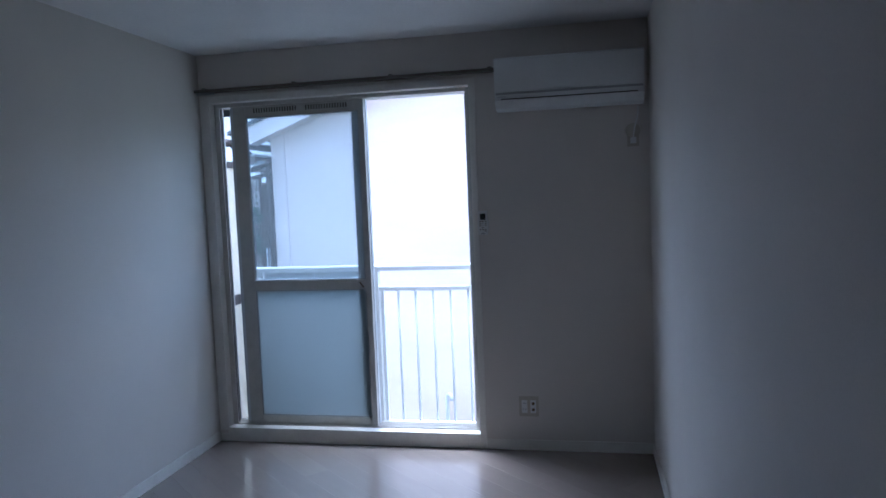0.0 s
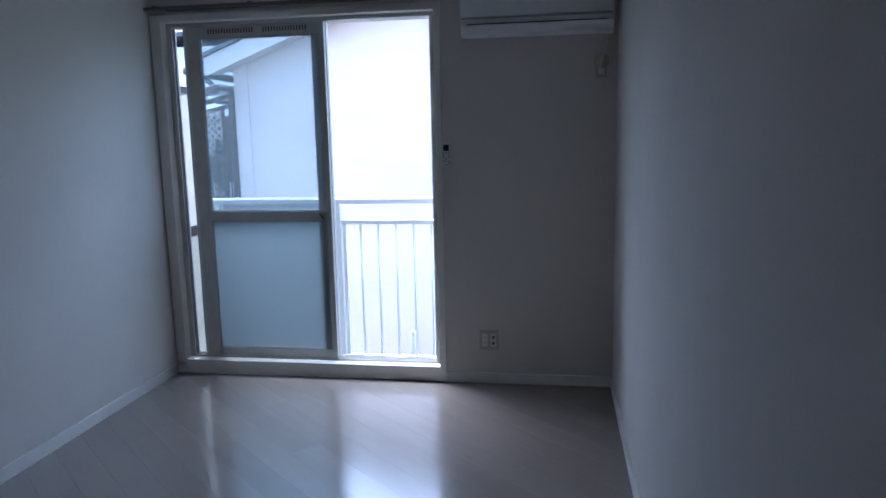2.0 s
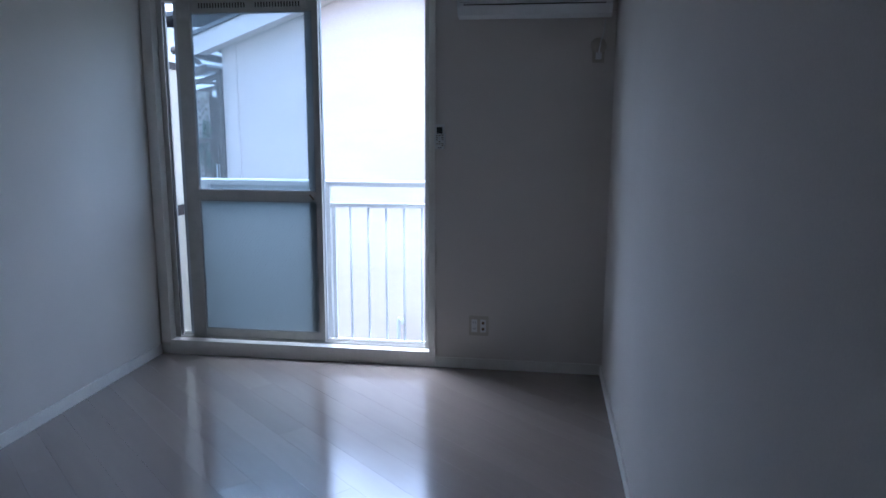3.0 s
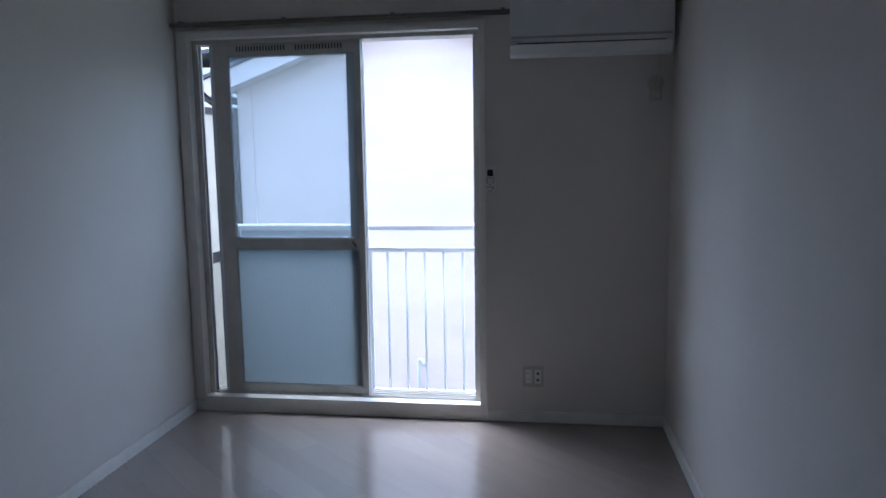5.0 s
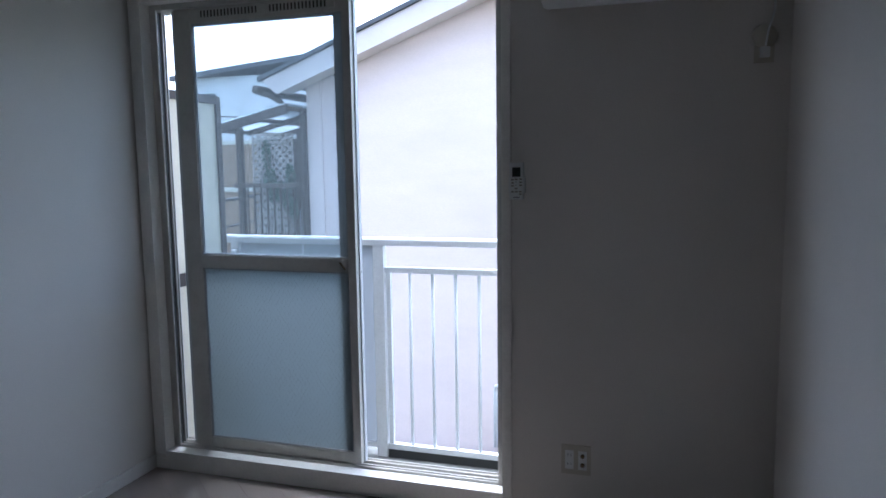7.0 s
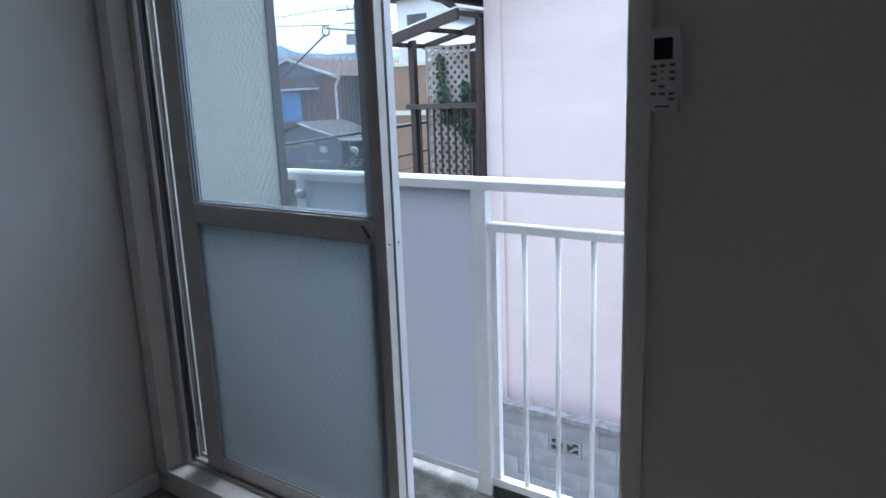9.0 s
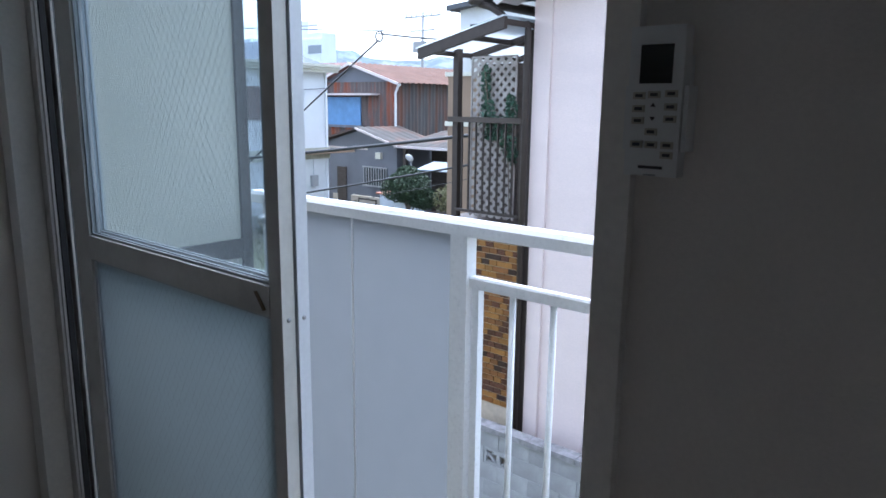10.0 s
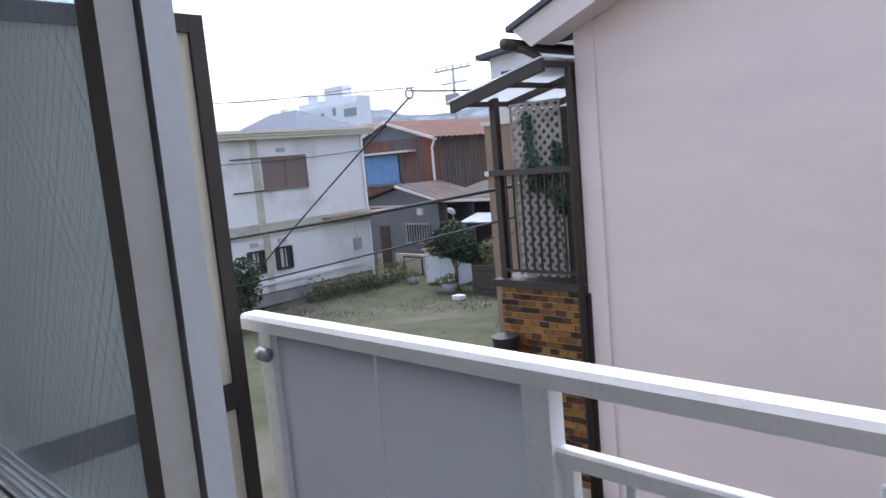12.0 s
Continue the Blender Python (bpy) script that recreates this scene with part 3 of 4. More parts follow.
prism("corner_strip", STUCCO, [(PX, GROUND), (PX, roof_z(PX) - 0.01), (PX + 0.21, roof_z(PX + 0.21) - 0.01), (PX + 0.21, GROUND)], "y", PY, PY + 0.3, parent=pk, bevel=0.01)
EX = -2.62
for sgn in (-1, 1):
    tip = RX + sgn * (RX - EX)
    prism("bargeboard", BARGE, [(RX, RZ + 0.23), (tip, RZ - abs(tip - RX) * SL + 0.21), (tip + 0.20 * -sgn, RZ - abs(tip + 0.2 * -sgn - RX) * SL - 0.04), (RX, RZ - 0.03)], "y", 5.18, 5.21, parent=pk)
    prism("roof", ROOFGREY, [(RX, RZ + 0.29), (tip + 0.05 * sgn, RZ - abs(tip - RX) * SL + 0.25), (tip + 0.05 * sgn, RZ - abs(tip - RX) * SL + 0.20), (RX, RZ + 0.235)], "y", 5.14, 13.2, parent=pk)
    prism("soffit", BARGE, [(RX, RZ - 0.012), (tip + 0.2 * -sgn, RZ - abs(tip + 0.2 * -sgn - RX) * SL - 0.012), (tip + 0.2 * -sgn, RZ - abs(tip + 0.2 * -sgn - RX) * SL + 0.0), (RX, RZ + 0.0)], "y", 5.212, 5.555, parent=pk)
tube("gutter", BRONZE, [(EX - 0.05, 5.1, 2.50), (EX - 0.05, 12.0, 2.48)], 0.055, parent=pk, sides=10)
tube("downpipe", BRONZE, [(EX - 0.05, 5.22, 2.47), (EX + 0.08, 5.24, 2.43), (EX + 0.18, 5.30, 2.36), (EX + 0.22, 5.34, 2.30), (PX - 0.20, 5.45, 2.29), (PX - 0.05, 5.5, 2.27), (PX - 0.04, 5.5, 2.2), (PX - 0.04, 5.5, GROUND + 0.1)], 0.036, parent=pk, sides=10)
tube("wall_pipe", WHITEPAINT, [(0.34, 5.50, -2.05), (0.34, 5.50, -1.32), (0.355, 5.48, -1.25), (0.385, 5.46, -1.235), (0.41, 5.45, -1.27), (0.415, 5.45, -1.33)], 0.028, parent=pk, sides=10)

# tiled porch below the pink house's balcony
tp = thing("tiled_porch", (-2.8, 6.3, GROUND), "porch faced with amber and brown glazed tiles", "porch")
boxes("core", MORTAR, (-3.38, PX - 0.075, PY + 0.01, 7.4, GROUND, 0.085), parent=tp)
boxes("ledge", BRONZE, (-3.44, PX - 0.002, PY - 0.05, 7.45, 0.0855, 0.165), parent=tp, bevel=0.006)
boxes("corner_trim", BRONZE, (PX - 0.074, PX + 0.03, PY - 0.012, PY + 0.1, GROUND, 0.085), parent=tp, bevel=0.004)

# balcony with lattice and a clear roof above the porch
bl = thing("lattice_balcony", (-2.8, 6.3, 0.166), "dark framed balcony with weathered wooden lattice", "balcony")
boxes("post", BRONZE, (-3.39, -3.31, 5.60, 5.68, 0.166, 2.12), parent=bl, bevel=0.004)
boxes("post", BRONZE, (-2.285, -2.215, 5.60, 5.68, 0.166, 2.26), parent=bl, bevel=0.004)
boxes("post", BRONZE, (-3.39, -3.31, 7.3, 7.38, 0.166, 2.12), parent=bl, bevel=0.004)
boxes("handrail", DARKWOOD, (-3.42, -2.286, 5.545, 5.599, 1.285, 1.345), parent=bl, bevel=0.005)
boxes("bottom_bar", BRONZE, (-3.309, -2.286, 5.56, 5.59, 0.25, 0.28), parent=bl, bevel=0.003)
for k in range(9):
    xx = -3.22 + k * 0.108
    boxes("bar", BRONZE, (xx, xx + 0.018, 5.565, 5.585, 0.2805, 1.2845), parent=bl)
def lattice(xa, xb, za, zb, y):
    """Two crossing layers of diagonal slats and a thin frame."""
    bm = bmesh.new()
    w, h, step, t = xb - xa, zb - za, 0.112, 0.026
    for layer, sgn in ((0, 1), (1, -1)):
        c = -h
        yy = y + layer * 0.007
        while c < w + h:
            a, b = sorted(((0 - c) * sgn, (w - c) * sgn))
            a, b = max(a, 0), min(b, h)
            if b - a > 0.03:
                ax, bx = xa + c + sgn * a, xa + c + sgn * b
                lo, hi = [], []
                for yq, ring in ((yy, lo), (yy + 0.006, hi)):
                    for px, pz, d in ((ax, za + a, -t), (ax, za + a, t), (bx, za + b, t), (bx, za + b, -t)):
                        ring.append(bm.verts.new((px + d, yq, pz)))
                bm.faces.new(lo), bm.faces.new(hi[::-1])
                for i in range(4):
                    bm.faces.new((lo[i], hi[i], hi[(i + 1) % 4], lo[(i + 1) % 4]))
            c += step
    for b in ((xa - 0.02, xa, y - 0.004, y + 0.018, za, zb), (xb, xb + 0.02, y - 0.004, y + 0.018, za, zb), (xa - 0.02, xb + 0.02, y - 0.004, y + 0.018, zb, zb + 0.02)):
        add_box(bm, b)
    return hang(new("lattice", finish(bm, "lattice", LATTICE)), bl)
lattice(-3.17, -2.54, 0.19, 2.0, 5.70)
# dark sheet added behind the lattice, stands in for the balcony's shaded interior
boxes("back_screen", DARKWOOD, (-3.30, -2.53, 5.98, 6.01, 0.166, 1.95), parent=bl)
boxes("siding", TANWALL, (-2.52, -2.3, 6.6, 6.65, 0.166, 1.95), parent=bl)
each("blind", SHEDWHITE, (-2.56, -2.30, 6.2, 6.24, 1.86, 2.06), (-2.50, -2.40, 5.80, 5.88, 0.166, 0.96), parent=bl, bevel=0.004)
# sloping roof of clear panels on dark rafters
def pz(xx):
    return 2.34 + (xx + 2.2) * 0.215
for y, deep in ((5.02, 0.115), (5.95, 0.07), (6.85, 0.07)):
    prism("rafter", BRONZE, [(-3.42, pz(-3.42) - deep), (PX, pz(PX) - deep), (PX, pz(PX)), (-3.42, pz(-3.42))], "y", y, y + 0.05, parent=bl)
for xx in (-3.42, -2.83, -2.27):
    boxes("purlin", BRONZE, (xx, xx + 0.045, 5.071, 6.85, pz(xx) - 0.055, pz(xx) - 0.002), parent=bl)
pr = prism("roof_panel", POLYC, [(-3.44, pz(-3.44) + 0.004), (PX, pz(PX) + 0.004), (PX, pz(PX) + 0.012), (-3.44, pz(-3.44) + 0.012)], "y", 5.0, 6.95, parent=bl)
pr.visible_shadow = False

# ivy, potted red plant
def leaves(name, material, blobs, count, size, seed, flat=0.0):
    """Small folded leaves scattered through a few uneven clumps."""
    rnd = random.Random(seed)
    bm = bmesh.new()
    for _ in range(count):
        c, r = rnd.choice(blobs)
        while True:
            p = Vector((rnd.uniform(-1, 1), rnd.uniform(-1, 1), rnd.uniform(-1, 1)))
            if p.length < 1 and p.length > rnd.random() * 0.8:
                break
        at = Vector(c) + Vector((p.x * r[0], p.y * r[1], p.z * r[2]))
        u = Vector((rnd.gauss(0, 1), rnd.gauss(0, 1), rnd.gauss(0, 1) * (1 - flat))).normalized()
        w = u.orthogonal().normalized()
        w = (Matrix.Rotation(rnd.uniform(0, 6.28), 3, u) @ w)
        s = size * rnd.uniform(0.6, 1.4)
        tip, side = w * s, u.cross(w).normalized() * s * 0.42
        a, b, c2, d = (bm.verts.new(at - tip), bm.verts.new(at + side + u * s * 0.12), bm.verts.new(at + tip), bm.verts.new(at - side + u * s * 0.12))
        bm.faces.new((a, b, c2)), bm.faces.new((a, c2, d))
    me = bpy.data.meshes.new(name)
    bm.to_mesh(me)
    bm.free()
    me.materials.append(material)
    return new(name, me)


iv = thing("ivy", (-2.75, 5.66, 0.6), "dark green ivy climbing over the lattice", "ivy")
hang(leaves("foliage", IVY, [((-2.93, 5.66, 1.72), (0.07, 0.04, 0.22)), ((-2.88, 5.64, 1.42), (0.10, 0.05, 0.16)), ((-2.70, 5.64, 1.30), (0.30, 0.05, 0.06)), ((-2.60, 5.64, 1.12), (0.12, 0.05, 0.18)),
                             ((-2.55, 5.65, 1.45), (0.08, 0.04, 0.16)), ((-2.82, 5.64, 1.18), (0.12, 0.05, 0.10)), ((-2.50, 5.64, 0.95), (0.07, 0.04, 0.12))], 1000, 0.030, 3), iv)
tube("stem", BARK, [(-2.52, 5.63, 0.30), (-2.55, 5.63, 0.8), (-2.62, 5.63, 1.2), (-2.85, 5.63, 1.38), (-2.93, 5.63, 1.85)], 0.007, parent=iv, sides=5)
pp = thing("potted_plant", (-2.42, 6.0, 0.166), "reddish-brown shrub in a pot on the balcony", "potted plant")
tube("pot", TERRACOTTA, [(-2.42, 6.0, 0.166), (-2.42, 6.0, 0.45)], 0.1, parent=pp, sides=14, r_end=0.14)
tube("stem", BARK, [(-2.42, 6.0, 0.45), (-2.43, 6.0, 1.0), (-2.40, 5.99, 1.6)], 0.012, parent=pp, sides=6)
hang(leaves("foliage", LEAFRED, [((-2.42, 6.0, 1.5), (0.12, 0.1, 0.22)), ((-2.40, 6.0, 1.2), (0.10, 0.1, 0.16))], 260, 0.03, 5), pp)

# black bucket by the porch
bk = thing("bucket", (-3.24, 5.40, -0.62), "black plastic bucket hung at the tiled porch", "bucket")
bm = bmesh.new()
add_tube(bm, [(-3.24, 5.40, -0.70), (-3.24, 5.40, -0.43)], 0.115, 18, 0.145)
add_tube(bm, [(-3.24, 5.40, -0.445), (-3.24, 5.40, -0.425)], 0.155, 18)
hang(new("tub", finish(bm, "tub", BLACKBIN, 0.0)), bk)
boxes("hanger", BLACKBIN, (-3.26, -3.22, 5.40, 5.556, -0.52, -0.49), parent=bk)

PLOTS = {"white_house", "iron_house", "grey_house", "lean_to", "satellite_dish", "awning", "garden_wall", "leaning_board", "storage_shed", "garden_tree", "camellia_bush", "weeds", "flower_pot",
         "wooden_planter", "stone", "tan_house", "upper_house", "hip_roof_house", "red_roof_house", "apartment_block", "utility_pole", "cable", "cable_coil"}

# ---- white house across the lawn ----
HX, HY = -19.4, 16.85
wh = thing("white_house", (-23.0, 13.0, GROUND), "white mortar house of two storeys with a cream cornice", "house")
boxes("wall", HOUSEWHITE, (-27.0, HX, 6.0, HY, GROUND + 0.45, 2.74), parent=wh)
boxes("plinth", PLINTH, (-27.0, HX - 0.03, 6.0, HY - 0.03, GROUND, GROUND + 0.4495), parent=wh)
prism("cornice", HOUSECREAM, [(-27.0, 2.741), (HX + 0.35, 2.741), (HX + 0.35, 2.83), (HX + 0.42, 2.84), (HX + 0.42, 2.92), (HX + 0.50, 2.93), (HX + 0.50, 3.03), (-27.0, 3.03)], "y", 5.6, HY + 0.3, parent=wh)
boxes("band", MOSSBAND, (HX + 0.0005, HX + 0.07, 6.0, HY + 0.05, -0.50, -0.08), parent=wh, bevel=0.01)
boxes("ledge", HOUSEWHITE, (HX + 0.0005, HX + 0.06, 6.0, HY - 0.6, -2.18, -2.08), parent=wh, bevel=0.01)
boxes("canopy", TANWALL, (HX + 0.0705, HX + 0.55, 14.6, HY + 0.9, -0.28, -0.17), parent=wh, bevel=0.01)
each("pilaster", MOSSBAND, (HX + 0.0005, HX + 0.03, 12.0, 12.25, -0.0795, 2.7405), (HX + 0.0005, HX + 0.03, 12.1, 12.35, GROUND + 0.45, -0.505), parent=wh)
boxes("downpipe", WHITEPAINT, (HX + 0.01, HX + 0.09, HY - 0.13, HY - 0.05, GROUND + 0.05, -0.501), (HX + 0.01, HX + 0.09, HY - 0.13, HY - 0.05, -0.0795, 2.7405), parent=wh, bevel=0.01)
sh = boxes("shutter", SHUTTER, (HX + 0.031, HX + 0.07, 12.36, 14.16, 0.99, 1.03), (HX + 0.031, HX + 0.07, 12.36, 14.16, 2.11, 2.15), (HX + 0.031, HX + 0.07, 12.36, 12.41, 1.0305, 2.1095), (HX + 0.031, HX + 0.07, 14.11, 14.16, 1.0305, 2.1095),
           (HX + 0.031, HX + 0.07, 13.24, 13.28, 1.0305, 2.1095), parent=wh)
bm = bmesh.new()
for k in range(22):
    z = 1.04 + k * 0.0485
    add_prism(bm, [(HX + 0.032, z + 0.044), (HX + 0.036, z + 0.046), (HX + 0.062, z + 0.004), (HX + 0.058, z)], "y", 12.411, 14.109)
hang(new("shutter_slats", finish(bm, "shutter_slats", SHUTTER)), wh)["kind"] = "stuff"
each("shutter_rail", BRONZE, (HX + 0.0005, HX + 0.05, 11.2, 12.359, 2.10, 2.14), (HX + 0.0005, HX + 0.05, 11.2, 12.359, 1.0, 1.04), parent=wh)
each("vent", GREYPLASTIC, (HX + 0.0005, HX + 0.05, 13.0, 13.32, 2.28, 2.42), (HX + 0.0005, HX + 0.05, 11.55, 11.85, -0.82, -0.68), (HX + 0.0005, HX + 0.05, 12.65, 12.98, -0.80, -0.66), parent=wh, bevel=0.008)
for y0, y1 in ((11.38, 12.04), (12.47, 13.15)):
    wn1 = thing("window", (HX, (y0 + y1) / 2, -1.72), "", "")
    wn1.parent = wh
    wn1.location = Vector((HX, (y0 + y1) / 2, -1.72)) - wh.location
    boxes("frame", BRONZE, (HX + 0.031, HX + 0.09, y0, y0 + 0.06, -1.74, -0.95), (HX + 0.031, HX + 0.09, y1 - 0.06, y1, -1.74, -0.95), (HX + 0.031, HX + 0.09, y0 + 0.06, y1 - 0.06, -1.74, -1.68),
          (HX + 0.031, HX + 0.09, y0 + 0.06, y1 - 0.06, -1.01, -0.95), (HX + 0.031, HX + 0.08, (y0 + y1) / 2 - 0.02, (y0 + y1) / 2 + 0.02, -1.68, -1.01), parent=wn1)
    boxes("glazing", DARKGLASS, (HX + 0.031, HX + 0.04, y0 + 0.06, y1 - 0.06, -1.68, -1.01), parent=wn1)
    boxes("curtain", CURTAIN, (HX + 0.0405, HX + 0.042, y0 + 0.2, y1 - 0.25, -1.67, -1.02), parent=wn1)
boxes("meter_box", GREYPLASTIC, (HX + 0.0005, HX + 0.12, 15.95, 16.25, -1.55, -1.12), parent=wh, bevel=0.02)
tube("conduit", WHITEPAINT, [(HX + 0.04, 16.1, -1.12), (HX + 0.04, 16.1, -0.5)], 0.025, parent=wh, sides=6)
boxes("floor_vent", DARKSLOT, (HX - 0.031, HX - 0.02, 13.9, 14.3, GROUND + 0.12, GROUND + 0.30), parent=wh)


# ---- corrugated iron house ----
def corrugated(name, material, p0, along, up, length, height, pitch, depth, outward, parent):
    """A sheet of shallow ribs, with depth."""
    bm = bmesh.new()
    along, up, outward = Vector(along).normalized(), Vector(up).normalized(), Vector(outward).normalized()
    n = int(length / pitch) * 4
    lo, hi = [], []
    for i in range(n + 1):
        d = (0, 0, 1, 1)[i % 4] * depth
        p = Vector(p0) + along * (length * i / n) + outward * d
        lo.append(bm.verts.new(p)), hi.append(bm.verts.new(p + up * height))
    for i in range(n):
        bm.faces.new((lo[i], lo[i + 1], hi[i + 1], hi[i]))
    return hang(new(name, finish(bm, name, material)), parent)


CX, CY = -20.9, 22.0
rh = thing("iron_house", (-23.5, 26.0, GROUND), "two-storey house clad in rusty corrugated iron", "house")
AX, AZ = -23.7, 3.62
boxes("core", SLATEWALL, (-27.0, CX - 0.06, CY + 0.06, 31.0, GROUND, 2.75), parent=rh)
corrugated("rust_wall", RUSTWALL, (-26.5, CY + 0.03, 0.0), (1, 0, 0), (0, 0, 1), 26.5 + CX, 2.75, 0.24, 0.035, (0, -1, 0), rh)
corrugated("side_wall", GREYWALL, (CX - 0.03, CY, 0.0), (0, 1, 0), (0, 0, 1), 9.0, 2.80, 0.24, 0.035, (1, 0, 0), rh)
prism("gable", SLATEWALL, [(-26.6, 2.751), (CX, 2.751), (AX, AZ - 0.12)], "y", CY + 0.05, CY + 0.12, parent=rh)
dx, dz = (CX + 0.45) - AX, 2.66 - AZ
corrugated("roof", RUSTROOF, (AX, CY - 0.35, AZ), (0, 1, 0), (dx, 0, dz), 9.5, math.hypot(dx, dz), 0.36, 0.05, (-dz, 0, dx), rh)
prism("roof_edge", BARGE, [(AX, AZ + 0.02), (CX + 0.45, 2.68), (CX + 0.45, 2.56), (AX, AZ - 0.1)], "y", CY - 0.40, CY - 0.36, parent=rh)
prism("roof_edge", BARGE, [(AX, AZ + 0.02), (-26.9, 2.50), (-26.9, 2.38), (AX, AZ - 0.1)], "y", CY - 0.40, CY - 0.36, parent=rh)
prism("roof_slope", REDTILE, [(AX, AZ), (AX, AZ - 0.05), (-27.2, 2.35), (-27.2, 2.42)], "y", CY - 0.35, 31.0, parent=rh)
boxes("canopy", BARGE, (-26.5, -22.0, CY - 0.55, CY - 0.01, 2.13, 2.22), parent=rh, bevel=0.01)
boxes("window_blind", BLUETARP, (-25.6, -23.25, CY - 0.06, CY - 0.008, 0.72, 2.05), parent=rh)
boxes("window_sill", SLATEWALL, (-25.7, -23.15, CY - 0.12, CY - 0.008, 0.60, 0.715), parent=rh)
tube("downpipe", WHITEPAINT, [(CX + 0.42, CY - 0.2, 2.60), (CX + 0.3, CY - 0.2, 2.55), (CX + 0.02, CY - 0.10, 2.25), (CX + 0.02, CY - 0.10, 0.35), (CX + 0.2, CY - 0.12, 0.2), (CX + 1.4, CY - 0.2, -0.05)], 0.055, parent=rh, sides=8)

# low grey house in front of it
gh = thing("grey_house", (-19.7, 20.5, GROUND), "low blue-grey house with a weathered iron roof", "house")
boxes("wall", SLATEWALL, (-23.5, -18.3, 19.5, 21.9, GROUND, 0.05), parent=gh)
prism("gable", SLATEWALL, [(-22.6, 0.051), (-18.3, 0.051), (-20.4, 0.58)], "y", 19.5, 19.6, parent=gh)
gdx, gdz = 2.45, -0.66
corrugated("roof", GREENROOF, (-20.4, 19.15, 0.70), (0, 1, 0), (gdx, 0, gdz), 2.75, math.hypot(gdx, gdz), 0.4, 0.03, (-gdz, 0, gdx), gh)
prism("roof_slope", GREENROOF, [(-20.4, 0.69), (-20.4, 0.62), (-23.0, 0.0), (-23.0, 0.07)], "y", 19.15, 21.9, parent=gh)
prism("roof_edge", BARGE, [(-20.4, 0.70), (-17.95, 0.04), (-17.95, -0.04), (-20.4, 0.61)], "y", 19.11, 19.145, parent=gh)
boxes("eave_strip", BARGE, (-23.4, -20.0, 19.44, 19.495, -0.25, -0.17), parent=gh)
boxes("window", DARKGLASS, (-20.2, -18.85, 19.46, 19.498, -1.72, -0.98), parent=gh)
boxes("window_grille", GREYPLASTIC, *[(-20.2 + k * 0.15, -20.17 + k * 0.15, 19.40, 19.425, -1.72, -0.98) for k in range(10)], (-20.25, -18.8, 19.40, 19.459, -1.78, -1.7205), (-20.25, -18.8, 19.40, 19.459, -0.9795, -0.93), parent=gh)
boxes("vent_hood", HOUSECREAM, (-19.42, -19.12, 19.36, 19.499, -0.58, -0.32), parent=gh, bevel=0.02)
each("door", DARKWOOD, (-21.95, -21.35, 19.46, 19.498, GROUND, -1.05), parent=gh)
# lean-to roof beside it
lt = thing("lean_to", (-16.4, 20.5, GROUND), "dark open lean-to with a rusty iron roof", "lean-to")
corrugated("roof", GREENROOF, (-18.2, 22.3, 0.55), (1, 0, 0), (0, -3.0, -0.55), 6.5, 3.05, 0.4, 0.03, (0, -0.55, 3.0), lt)
boxes("back_wall", DARKWOOD, (-18.2, -11.5, 21.6, 21.7, GROUND, 0.35), parent=lt)
each("post", DARKWOOD, (-17.9, -17.75, 19.5, 19.65, GROUND, 0.0), (-14.2, -14.05, 19.5, 19.65, GROUND, 0.0), (-12.0, -11.85, 19.5, 19.65, GROUND, 0.0), parent=lt, bevel=0.01)
boxes("fascia", BARGE, (-18.2, -11.7, 19.28, 19.33, -0.06, 0.03), parent=lt)
ds = thing("satellite_dish", (-17.2, 19.2, -1.0), "small white satellite dish on a pole", "satellite dish")
bm = bmesh.new()
bmesh.ops.create_uvsphere(bm, u_segments=16, v_segments=8, radius=0.2, matrix=Matrix.Translation((-17.2, 19.15, -0.42)) @ Matrix.Rotation(0.6, 4, "X") @ Matrix.Diagonal((1, 0.28, 0.85, 1)))
hang(new("dish", finish(bm, "dish", WHITEPAINT, 0, True)), ds)
tube("mast", GREYPLASTIC, [(-17.2, 19.3, GROUND), (-17.2, 19.25, -0.45)], 0.03, parent=ds, sides=6)
tarp = thing("awning", (-14.9, 18.9, GROUND), "pale blue sheet awning on thin poles", "awning")
prism("sheet", AWNING, [(18.2, -0.75), (19.2, -0.52), (19.2, -0.48), (18.2, -0.71)], "x", -15.9, -13.9, parent=tarp)
for xx in (-15.8, -14.0):
    tube("pole", GREYPLASTIC, [(xx, 18.25, GROUND), (xx, 18.25, -0.8)], 0.03, parent=tarp, sides=6)

# ---- garden things ----
lw = thing("garden_wall", (-19.0, 18.5, GROUND), "low beige garden wall with a framed hatch", "garden wall")
boxes("wall", BEIGE, (-19.95, -17.9, 18.5, 18.65, GROUND, -2.08), parent=lw, bevel=0.02)
boxes("hatch", BEIGE, (-19.4, -18.45, 18.46, 18.499, GROUND + 0.05, -2.22), parent=lw, bevel=0.01)
boxes("hatch_frame", DARKWOOD, (-19.46, -19.405, 18.45, 18.499, GROUND + 0.02, -2.16), (-18.445, -18.39, 18.45, 18.499, GROUND + 0.02, -2.16), (-19.4, -18.45, 18.45, 18.499, -2.215, -2.16), parent=lw)
tagged(boxes("leaning_board", BEIGE, (-20.35, -20.1, 18.3, 18.34, GROUND, -1.95), bevel=0.005), "pale plank leaning by the house corner", "plank")
sd = thing("storage_shed", (-16.1, 17.3, GROUND), "white metal storage cabinet on the lawn", "storage shed")
boxes("body", SHEDWHITE, (-16.85, -15.3, 17.2, 18.0, GROUND + 0.06, -1.66), parent=sd, bevel=0.01)
